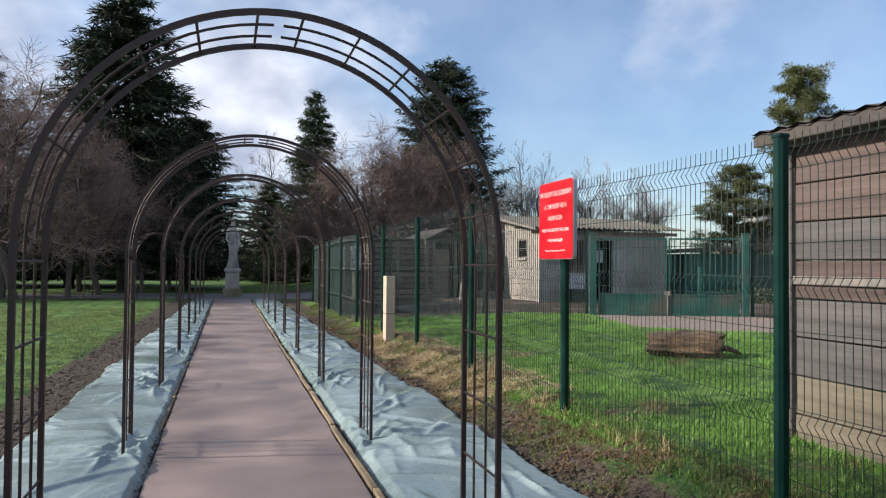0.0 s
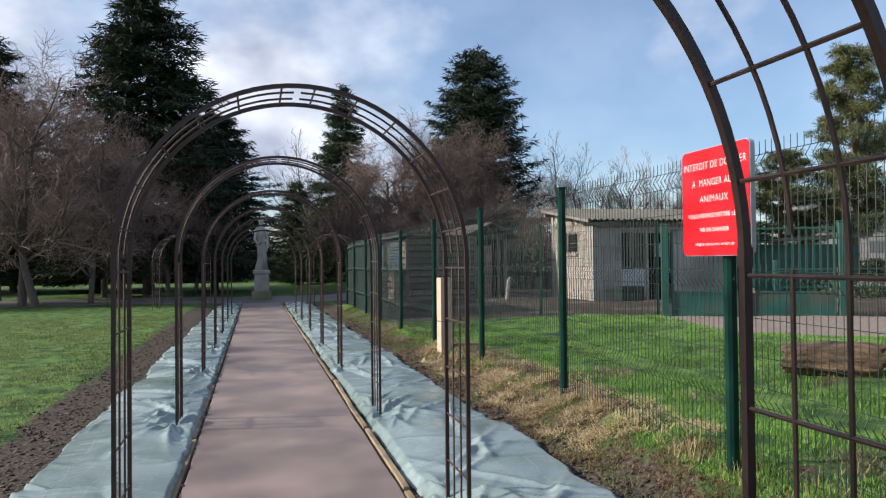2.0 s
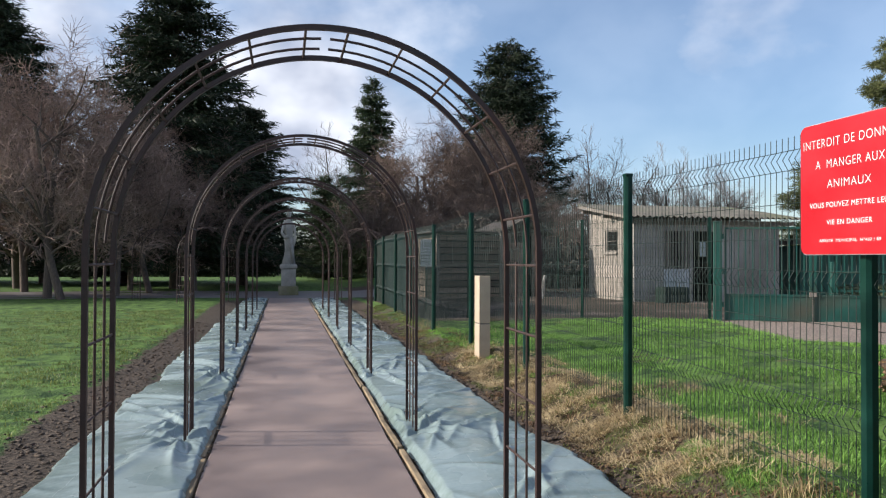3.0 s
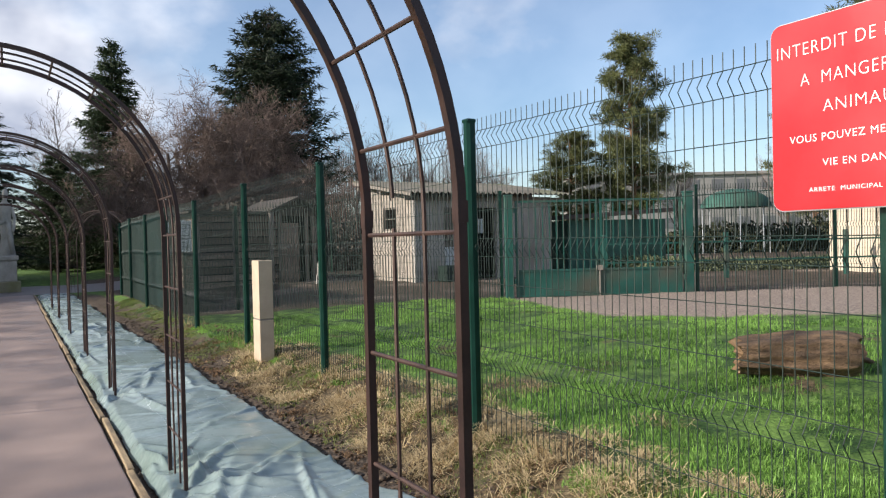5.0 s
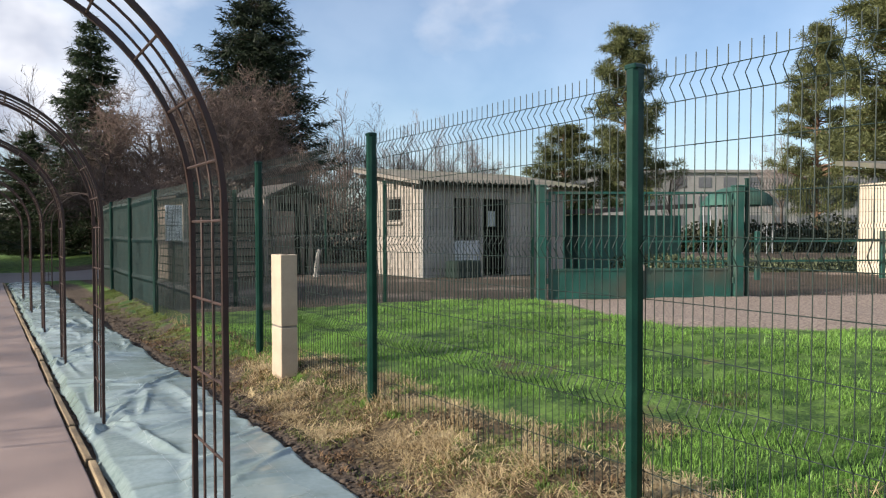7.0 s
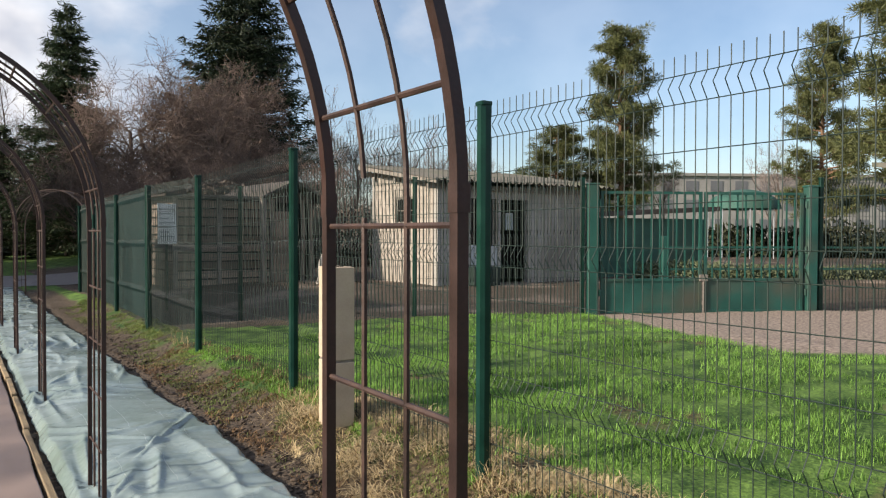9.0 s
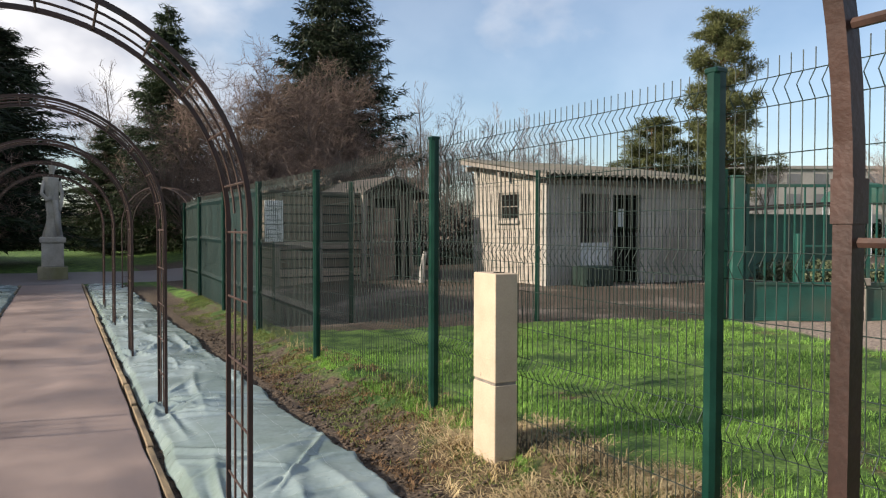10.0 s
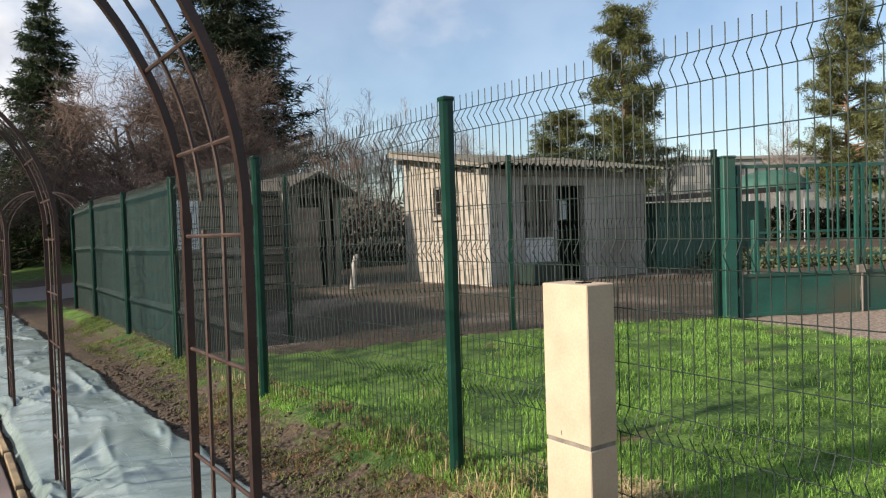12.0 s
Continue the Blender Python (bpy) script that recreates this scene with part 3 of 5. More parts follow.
def arch(m, name="rose_arch"):
    root = thing(name, "dark brown steel rose arch of square tube with thin rods", "garden arch", "rose arches", m)
    for y in (0.0, DEEP):
        for s in (-1, 1):
            g = Geo().tube([(s * HALF, y, -0.1), (s * HALF, y, SPRING + 0.03)], 0.0150, 4, turn=0.785)
            part("leg", g, M_STEEL, root)
        pts = [(HALF * math.cos(a), y, SPRING + 0.028 + HALF * math.sin(a)) for a in np.linspace(0, math.pi, 49)]
        g = Geo().tube(pts, 0.0150, 4, turn=0.785)
        for s in (-1, 1):
            g.box(s * HALF - 0.0125, s * HALF + 0.0125, y - 0.0125, y + 0.0125, SPRING + 0.004, SPRING + 0.05)
        part("hoop", g, M_STEEL, root)
    for k, y in enumerate((DEEP / 3, DEEP * 2 / 3)):
        for s in (-1, 1):
            part("rod", Geo().tube([(s * HALF, y, -0.06), (s * HALF, y, SPRING + (0.0 if k else 0.03))], 0.006, 6), M_ROD, root)
            lo = 0.05 if k else 0.0
            pts = [(s * HALF * math.cos(a), y, SPRING + 0.028 + HALF * math.sin(a)) for a in np.linspace(lo, 1.55, 22)]
            part("rod", Geo().tube(pts, 0.006, 6), M_ROD, root)
    spots = [(HALF, z) for z in (1.445, 1.14, 0.85, 0.57, 0.29)]
    spots += [(HALF * math.cos(radians(a)), SPRING + 0.028 + HALF * math.sin(radians(a))) for a in (11.0, 25.7, 40.4, 55.1, 69.8, 84.5)]
    bar = Geo().tube([(0, 0.012, 0), (0, DEEP - 0.012, 0)], 0.0058, 6).mesh("crossbar", M_ROD)
    for x, z in spots:
        for s in (-1, 1):
            part("crossbar", bar, None, root, m=Matrix.Translation((s * x, 0, z)))
    return root


first = arch(pose(MID + 0.015, ARCH_Y[1], -0.045) @ Matrix.Diagonal((0.98, 1, 1, 1)))
rnd = random.Random(8)
copy_thing(first, pose(MID, ARCH_Y[0], -0.05))
for y in ARCH_Y[2:]:
    copy_thing(first, pose(MID + 0.015 + rnd.uniform(-0.004, 0.004), y, 0, rnd.uniform(-0.15, 0.15), rnd.uniform(-0.15, 0.15), rnd.uniform(-0.15, 0.15)))
for s in (-1, 1):
    copy_thing(first, pose(s * 2.3, 27.2, 0.02, 0, 0, s * -35))
    copy_thing(first, pose(s * 4.0, 29.3, 0.02, 0, 0, s * -42))

# ---- mesh fence ----
FENCE = [(2.65, 1.06), (2.65, 3.59), (2.655, 6.13), (2.672, 8.67), (2.65, 11.17), (2.65, 13.71), (2.605, 16.28), (2.62, 18.82), (2.66, 21.36), (2.69, 23.9), (2.78, 26.45)]
FOLDS = (1.86, 1.19, 0.52)  # heights of the folds over the panel's lower edge
PANEL_H = 1.96


PROFILE = [(0, -0.02)] + [p for f in sorted(FOLDS) for p in ((0, f - 0.055), (0.036, f), (0, f + 0.055))] + [(0, PANEL_H + 0.03)]
RAILS = [f + d for f in FOLDS for d in (-0.055, 0.055)] + [0.02, 0.21, 0.75, 0.97, 1.42, 1.62]
BARS = 50
RAIL = Geo().tube([(0, -0.004, 0), (1, -0.004, 0)], 0.0023, 5, caps=False).mesh("rail_wire", M_WIRE)
WIRE = Geo().tube([(0, d, z) for d, z in PROFILE], 0.0023, 5, caps=False).mesh("wire", M_WIRE)


def panel_mesh(bars):
    """A folded welded-mesh panel one metre long in x, stretched to its bay; bars: with its upright wires."""
    g = Geo()
    for i in range(BARS if bars else 0):
        g.tube([((i + 0.5) / BARS, d, z) for d, z in PROFILE], 0.0023, 4, caps=False)
    for z in RAILS if bars else RAILS[:1]:
        g.tube([(0, -0.004, z), (1, -0.004, z)], 0.0023, 5, caps=False)
    return g.mesh("panel", M_WIRE)


PANEL, RAILS_ONLY = panel_mesh(True), panel_mesh(False)


def post_mesh(h=2.12, w=0.031):
    g = Geo()
    ring = [(0.75, -1), (1, -0.75), (1, 0.35), (0.55, 1), (-0.55, 1), (-1, 0.35), (-1, -0.75), (-0.75, -1)]
    vs = [(x * w, y * w, z) for z in (-0.25, h) for x, y in ring]
    g.add(vs, [(i, (i + 1) % 8, 8 + (i + 1) % 8, 8 + i) for i in range(8)] + [tuple(range(7, -1, -1)), tuple(range(8, 16))])
    return g.mesh("post", M_GREEN)


POST = post_mesh(1.97)
CAP = Geo().box(-0.034, 0.034, -0.034, 0.034, 1.965, 1.99, 0.006).mesh("cap", M_GREEN)
BOLT = Geo().tube([(0, 0, 0), (0, -0.012, 0)], 0.009, 6).mesh("clip", M_GREEN)


def fence(points, label, group="", split=0):
    root = thing("fence", label, "fence", group)
    for i, (x, y) in enumerate(points):
        z = land(x, y) - 0.045
        q = points[min(i + 1, len(points) - 1)]
        p = points[max(i - 1, 0)]
        yaw = math.degrees(math.atan2(q[1] - p[1], q[0] - p[0]))
        po = part("post", POST, None, root, m=pose(x, y, z, 0, 0, yaw))
        part("cap", CAP, None, po)
        for zz in (0.52, 1.19, 1.86):
            part("clip", BOLT, None, po, m=pose(0, -0.031, zz))
        if i + 1 < len(points):
            x1, y1 = points[i + 1]
            z1 = land(x1, y1) - 0.045
            length = math.hypot(x1 - x, y1 - y)
            rise = math.degrees(math.atan2(z1 - z, length))
            near = i < split
            pn = part("panel", RAILS_ONLY if near else PANEL, None, root, m=pose(x, y, z, 0, 0, math.degrees(math.atan2(y1 - y, x1 - x))) @ pose(0, -0.036, 0, 0, -rise) @ Matrix.Diagonal((length, 1, 1, 1)))
            if not near:
                tagged(pn, kind="stuff")
            for z2 in RAILS[1:] if near else ():
                part("rail_wire", RAIL, None, pn, m=pose(0, 0, z2))
            for k in range(BARS if near else 0):
                part("wire", WIRE, None, pn, m=pose((k + 0.5) / BARS, 0, 0) @ Matrix.Diagonal((1 / length, 1, 1, 1)))
    return root


long_fence = fence(FENCE, "green welded-mesh fence with square posts and folded wire panels", split=6)
for (x0, y0), (x1, y1) in zip(FENCE[7:-1], FENCE[8:]):
    sheet = Geo()
    sheet.grid([[(x0 + (x1 - x0) * u + 0.05 + 0.008 * math.sin(u * 23), y0 + (y1 - y0) * u, land(x0, y0) + z) for u in np.linspace(0.01, 0.99, 25)] for z in (0.05, 1.0, 1.88)])
    sheet.grid([[(x0 + (x1 - x0) * u + 0.054 + 0.008 * math.sin(u * 23), y0 + (y1 - y0) * u, land(x0, y0) + z) for u in np.linspace(0.99, 0.01, 25)] for z in (0.05, 1.0, 1.88)])
    part("windbreak", sheet, M_TARP, long_fence, "dark green windbreak netting", smooth=True)
fence([(2.63, 18.8), (3.85, 18.6), (5.74, 16.85), (7.81, 15.68)], "green welded-mesh fence closing the paddock beside the gate")
fence([(10.94, 13.97), (13.2, 12.75), (15.4, 11.55), (17.7, 10.3)], "green welded-mesh fence running on beyond the gate")
fence([(2.78, 26.45), (5.2, 27.4), (7.6, 28.3), (10.0, 29.2)], "green welded-mesh fence turning behind the yard")

# ---- red warning sign on a fence post ----
def lettering(text, size, width):
    """A flat mesh of one line of capitals, centred, fitted to its width."""
    c = bpy.data.curves.new("lettering", "FONT")
    c.body, c.size, c.align_x, c.align_y, c.space_character = text, size, "CENTER", "CENTER", 1.12
    c.offset = -0.0009 if size > 0.05 else 0.0
    tmp = bpy.data.objects.new("lettering_source", c)
    scene.collection.objects.link(tmp)
    me = bpy.data.meshes.new_from_object(tmp.evaluated_get(bpy.context.evaluated_depsgraph_get()))
    bpy.data.objects.remove(tmp)
    xs = [v.co.x for v in me.vertices]
    k = width / (max(xs) - min(xs))
    for v in me.vertices:
        v.co.x *= k
    me.materials.append(M_WHITE)
    return me


def letters(me):
    """The line's characters, each as a mesh of its own."""
    bm = bmesh.new()
    bm.from_mesh(me)
    todo, out = set(bm.faces), []
    while todo:
        stack, glyph = [todo.pop()], []
        while stack:
            f = stack.pop()
            glyph.append(f)
            for v in f.verts:
                for o in v.link_faces:
                    if o in todo:
                        todo.discard(o)
                        stack.append(o)
        verts = sorted({v for f in glyph for v in f.verts}, key=lambda v: v.index)
        at = {v: i for i, v in enumerate(verts)}
        lm = bpy.data.meshes.new("letter")
        lm.from_pydata([v.co[:] for v in verts], [], [[at[v] for v in f.verts] for f in sorted(glyph, key=lambda f: f.index)])
        lm.materials.append(M_WHITE)
        out.append((verts[0].co.x, lm))
    bm.free()
    return [lm for x, lm in sorted(out, key=lambda p: p[0])]


SIGN_W, SIGN_H = 0.675, 0.665
sign = thing("warning_sign", "red metal warning sign with white French lettering on a green post", "sign", m=pose(2.582, 6.165, 1.787, 90, 0, -90))


def rounded(w, h, r, z0, z1):
    ring = []
    for cx, cy, a0 in ((w / 2 - r, h / 2 - r, 0), (-w / 2 + r, h / 2 - r, 90), (-w / 2 + r, -h / 2 + r, 180), (w / 2 - r, -h / 2 + r, 270)):
        ring += [(cx + r * math.cos(radians(a0 + a)), cy + r * math.sin(radians(a0 + a))) for a in (0, 22, 45, 68, 90)]
    n = len(ring)
    return Geo().add([(x, y, z) for z in (z0, z1) for x, y in ring], [(i, (i + 1) % n, n + (i + 1) % n, n + i) for i in range(n)] + [tuple(range(n - 1, -1, -1)), tuple(range(n, 2 * n))])


part("backing", rounded(SIGN_W, SIGN_H, 0.04, -0.032, 0.0), M_GREY, sign, "grey folded metal rim")
part("plate", rounded(SIGN_W - 0.007, SIGN_H - 0.007, 0.037, -0.002, 0.004), M_RED, sign, "glossy red face")
for text, y, size, width in (("INTERDIT DE DONNER", 0.225, 0.064, 0.62), ("A  MANGER AUX", 0.118, 0.062, 0.44), ("ANIMAUX", 0.018, 0.060, 0.28), ("VOUS POUVEZ METTRE LEUR", -0.085, 0.037, 0.53), ("VIE EN DANGER", -0.172, 0.035, 0.29), ("ARRETE  MUNICIPAL  N\u00b0437 / 89", -0.262, 0.021, 0.39)):
    for glyph in letters(lettering(text, size, width)):
        part("letter", glyph, None, sign, "white capital letter", m=pose(0, y, 0.0065))
for zz in (0.2, -0.2):
    part("clamp", Geo().box(-0.05, 0.05, zz - 0.015, zz + 0.015, -0.075, -0.03, 0.004), M_GREY, sign)

# ---- cream utility pillar ----
pillar = thing("utility_pillar", "cream concrete utility pillar in two stacked blocks beside the fence", "utility pillar", m=pose(2.549, 12.703, 0.10) @ Matrix.Diagonal((1, 1, 1.014, 1)))
part("lower_block", Geo().box(-0.076, 0.076, -0.124, 0.124, -0.15, 0.455, 0.004), M_CREAM, pillar)
part("joint", Geo().box(-0.070, 0.070, -0.118, 0.118, 0.45, 0.478), M_TIMBER, pillar, "dark recessed joint")
part("upper_block", Geo().box(-0.076, 0.076, -0.124, 0.124, 0.472, 1.09, 0.004), M_CREAM, pillar)
part("band", Geo().box(-0.0775, 0.0775, -0.1255, 0.1255, 0.60, 0.603), M_CREAM, pillar)
part("lid_slot", Geo().box(-0.02, 0.03, -0.05, -0.01, 1.088, 1.094), M_DARK, pillar, "dark slot in the lid")
part("lock", Geo().box(-0.0775, -0.074, 0.03, 0.036, 0.49, 0.508), M_TIMBER, pillar)

# ---- double gate ----
gz0 = land(*GATE_A) - 0.02
gate = thing("gate", "green steel double gate with bars above a solid kick panel, shut", "gate", m=pose(GATE_A.x, GATE_A.y, gz0, 0, 0, math.degrees(math.atan2(G_DIR.y, G_DIR.x))) @ Matrix.Diagonal((1, 1, 0.945, 1)))
GL = (GATE_B - GATE_A).length
for x in (0.0, GL):
    gp = part("gate_post", Geo().box(x - 0.075, x + 0.075, -0.075, 0.075, -0.2, 1.97, 0.008), M_GATE, gate)
    part("cap", Geo().box(x - 0.085, x + 0.085, -0.085, 0.085, 1.965, 1.995, 0.008), M_GATE, gp)
    for zz in (0.35, 1.0, 1.7):
        part("hinge", Geo().tube([(x + (0.095 if x == 0 else -0.095), -0.05, zz - 0.05), (x + (0.095 if x == 0 else -0.095), -0.05, zz + 0.05)], 0.018, 8), M_GATE, gp)
bar = Geo().box(-0.009, 0.009, -0.009, 0.009, 0.56, 1.84).mesh("bar", M_GATE)
for a, b in ((0.12, GL / 2 - 0.02), (GL / 2 + 0.02, GL - 0.12)):
    leaf = part("leaf_frame", Geo().box(a, b, -0.02, 0.02, 1.84, 1.88).box(a, b, -0.02, 0.02, 0.52, 0.56).box(a, b, -0.02, 0.02, 0.04, 0.08).box(a, a + 0.045, -0.02, 0.02, 0.08, 0.52).box(b - 0.045, b, -0.02, 0.02, 0.08, 0.52).box(a, a + 0.04, -0.019, 0.019, 0.56, 1.84).box(b - 0.04, b, -0.019, 0.019, 0.56, 1.84), M_GATE, gate)
    part("kick_panel", Geo().box(a + 0.045, b - 0.045, -0.006, 0.006, 0.08, 0.52), M_GATE, leaf, "solid green sheet")
    n = 12
    for i in range(1, n):
        part("bar", bar, None, leaf, m=pose(a + (b - a) * i / n, 0, 0))
lk = part("lock_box", Geo().box(GL / 2 - 0.06, GL / 2 + 0.06, -0.05, 0.03, 0.52, 0.62, 0.006), M_TIMBER, gate)
part("drop_bolt", Geo().tube([(GL / 2, -0.035, 0.0), (GL / 2, -0.035, 0.6)], 0.012, 6), M_TIMBER, gate)

# ---- block hut in the yard ----
HX, HY, HW, HD = 9.2, 21.5, 4.46, 3.0
hz = 0.33
hut = thing("animal_hut", "pale cinder-block hut with a corrugated lean-to roof and open door", "hut", m=pose(HX, HY, hz))
F, R = 2.2, 2.63  # wall heights at the front and at the back
D0, D1, DT = 1.76, 2.57, 1.90  # open doorway
E0, E1 = 0.88, 1.68  # barred door beside it
wall = Geo()
for x0, x1, z0, z1 in ((0, E0, 0, F), (E1, D0, 0, F), (D1, HW, 0, F), (E0, E1, DT, F), (D0, D1, DT, F)):
    wall.box(x0, x1, 0, 0.16, z0 - (0.2 if z0 == 0 else 0), z1)
part("back_wall", Geo().box(0, HW, HD - 0.16, HD, -0.2, R), M_RENDER, hut)
part("front_wall", wall, M_RENDER, hut, "stained grey rendered wall")
side = Geo()
W0, W1, WZ0, WZ1 = 1.05, 1.87, 1.33, 1.96
for a, b, z0, z1 in ((0.16, W0, -0.2, F), (W1, HD - 0.16, -0.2, F), (W0, W1, -0.2, WZ0), (W0, W1, WZ1, F)):
    side.box(0.02, 0.16, a, b, z0, z1)
side.add([(0.02, 0.16, F), (0.16, 0.16, F), (0.16, HD - 0.16, F), (0.02, HD - 0.16, F), (0.02, HD - 0.16, R), (0.16, HD - 0.16, R)], [(0, 1, 2, 3), (0, 3, 4), (1, 5, 2), (0, 4, 5, 1), (3, 2, 5, 4)])
part("end_wall", Geo().box(HW - 0.16, HW, 0.16, HD - 0.16, -0.2, F), M_RENDER, hut)
sidewall = part("side_wall", side, M_MORTAR, hut, "wall of pale concrete blocks")
blk = Geo().box(0.006, 0.024, 0, 1.0, 0, 1.0).mesh("block", M_BLOCK)
rnd = random.Random(12)
row = 0
z = -0.05
while z < R - 0.05:
    top_y = 0.0 if z + 0.2 < F else (z + 0.2 - F) / (R - F) * HD
    y = max(0.0, top_y) - (0.2 if row % 2 else 0.0)
    while y < HD - 0.05:
        y0, y1 = max(y, 0.0, top_y), min(y + 0.39, HD)
        spans = [(y0, y1)]
        if z + 0.19 > WZ0 and z < WZ1:
            spans = [(y0, min(y1, W0)), (max(y0, W1), y1)]
        for a, b in spans:
            if b - a > 0.04:
                part("block", blk, None, sidewall, m=pose(rnd.uniform(-0.003, 0.003), a + 0.003, z) @ Matrix.Diagonal((1, b - a - 0.006, 0.194, 1)))
        y += 0.4
    z += 0.2
    row += 1
win = part("window", Geo().box(0.05, 0.09, W0, W0 + 0.05, WZ0, WZ1).box(0.05, 0.09, W1 - 0.05, W1, WZ0, WZ1).box(0.05, 0.09, W0 + 0.05, W1 - 0.05, WZ0, WZ0 + 0.05).box(0.05, 0.09, W0 + 0.05, W1 - 0.05, WZ1 - 0.05, WZ1), M_TIMBER, hut, "small dark barred window")
part("sill", Geo().box(-0.06, 0.06, W0 - 0.06, W1 + 0.06, WZ0 - 0.07, WZ0 - 0.002), M_BLOCK, win)
# The pane is near-black to paint the dark room behind it.
part("pane", Geo().box(0.075, 0.08, W0 + 0.05, W1 - 0.05, WZ0 + 0.05, WZ1 - 0.05), M_DARK, win)
for i in range(1, 4):
    part("bar", Geo().tube([(0.045, W0 + 0.82 * i / 4, WZ0), (0.045, W0 + 0.82 * i / 4, WZ1)], 0.008, 6), M_DARK, win)
part("bar", Geo().tube([(0.045, W0, 1.64), (0.045, W1, 1.64)], 0.012, 6), M_TIMBER, win)
roof = Geo()
n = 150
rows = []
for yy, zz in ((-0.45, F + 0.03), (1.2, F + 0.3), (HD + 0.1, R + 0.15)):
    rows.append([(-0.35 + (HW + 0.85) * i / n, yy, zz + 0.028 * math.sin(i * 6.283 / 5) + 0.03) for i in range(n + 1)])
roof.grid(rows)
roof.grid([[(x, y, z - 0.012) for x, y, z in r] for r in reversed(rows)])
part("roof", roof, M_ROOF, hut, "mossy corrugated fibre-cement roof", smooth=True)
for i, yy in enumerate((-0.05, 1.4, 2.85)):
    zz = F + (R - F) * (yy + 0.05) / 2.9 - 0.02
    part("purlin", Geo().box(-0.3, HW + 0.4, yy - 0.04, yy + 0.04, zz - 0.10, zz), M_TIMBER, hut)
part("fascia", Geo().add([(-0.34, -0.45, F - 0.03), (-0.31, -0.45, F - 0.03), (-0.31, HD + 0.1, R + 0.06), (-0.34, HD + 0.1, R + 0.06), (-0.34, -0.45, F + 0.045), (-0.31, -0.45, F + 0.045), (-0.31, HD + 0.1, R + 0.155), (-0.34, HD + 0.1, R + 0.155)], [(0, 3, 2, 1), (4, 5, 6, 7), (0, 1, 5, 4), (1, 2, 6, 5), (2, 3, 7, 6), (3, 0, 4, 7)]), M_TIMBER, hut, "grey wooden verge board")
# Black boards behind the doorways hold the inside's shade as colour.
part("shade_boards", Geo().box(0.3, HW - 0.3, 0.45, 0.5, -0.1, F - 0.05).box(0.3, 0.35, 0.5, HD - 0.3, -0.1, F - 0.05), M_DARK, hut, "near-black boards painted as the shade inside the hut")
bd = part("barred_door", Geo().box(E0, E1, 0.03, 0.07, 0.0, 0.85), M_GREY, hut, "pale lower door with dark bars above")
for i in range(9):
    x = E0 + 0.03 + (E1 - E0 - 0.06) * i / 8
    part("bar", Geo().box(x - 0.022, x + 0.022, 0.035, 0.06, 0.85, DT), M_TIMBER, bd, "grey wooden slat")
od = part("open_door", Geo().box(0, 0.72, -0.03, 0.0, 0.02, 1.86, 0.004), M_DARK, hut, "door standing open inwards, painted near-black as shade", m=pose(D1 - 0.02, 0.14, 0, 0, 0, 98))
part("notice", Geo().box(0.0, 0.22, -0.012, -0.006, 1.2, 1.6), M_DOOR, hut, m=pose(D0 + 0.36, 0.3, 0))

# ---- plank shed and yard ----
shed = thing("plank_shed", "brown wooden animal shed with a dark overhanging roof", "shed", m=pose(4.47, 24.86, 0.2, 0, 0, 4))
plank = Geo().box(0, 1.0, 0, 0.025, 0, 0.165, 0.004).mesh("plank", M_WOODB)
SW = 3.1
for i in range(10):
    part("plank", plank, None, shed, m=pose(0, -0.004 * (i % 2), i * 0.2) @ Matrix.Diagonal((SW - 0.78, 1, 1, 1)))
    part("plank", plank, None, shed, m=pose(0, 0, i * 0.2, 0, 0, 90) @ Matrix.Diagonal((2.4, 1, 1, 1)))
for x in (0.0, 1.0, SW - 0.8, SW):
    part("stud", Geo().box(x - 0.05, x + 0.05, -0.04, 0.0, -0.1, 2.05), M_TIMBER, shed)
# Added black sheet paints the shade in the plank gaps and the opening.
part("shade_sheet", Geo().box(0.04, SW + 0.2, 0.06, 0.09, -0.1, 2.0), M_DARK, shed, "near-black sheet painted as the shade inside the shed")
part("door_leaf", Geo().box(0, 0.5, -0.05, -0.02, 0.05, 1.75, 0.005), M_WOODB, shed, "rusty brown door leaf", m=pose(SW - 0.78, -0.02, 0, 0, 0, -18))
part("gable", Geo().add([(1.98, -0.02, 1.98), (SW + 0.4, -0.02, 1.95), (2.72, -0.02, 2.38), (1.98, 0.02, 1.98), (SW + 0.4, 0.02, 1.95), (2.72, 0.02, 2.38)], [(0, 1, 2), (5, 4, 3), (0, 3, 4, 1), (1, 4, 5, 2), (2, 5, 3, 0)]), M_EAVE, shed, "dark boarded gable")
part("back_wall", Geo().box(0.03, SW + 0.3, 2.35, 2.4, -0.1, 2.0), M_WOODB, shed)
part("corner_post", Geo().box(SW + 0.2, SW + 0.3, 0.0, 0.1, -0.1, 2.0), M_TIMBER, shed)
rg = Geo()
SECTION = ((1.85, 2.03), (2.72, 2.44), (SW + 0.55, 1.98))
pts = [(x, y, z + dz) for dz in (0.06, 0.0) for y in (-0.45, 2.7) for x, z in SECTION]
rg.add(pts, [(0, 1, 4, 3), (1, 2, 5, 4), (6, 9, 10, 7), (7, 10, 11, 8), (0, 6, 7, 1), (1, 7, 8, 2), (2, 8, 11, 5), (3, 4, 10, 9), (4, 5, 11, 10), (0, 3, 9, 6)])
part("lean_to_roof", Geo().box(-0.3, 1.9, -0.3, 2.6, 2.02, 2.08, 0.01), M_EAVE, shed, "flat dark roof over the plank wall")
part("porch_post", Geo().box(1.86, 1.97, -0.42, -0.31, -0.2, 2.04, 0.008), M_TIMBER, shed)
part("roof", rg, M_EAVE, shed, "dark mossy roof")
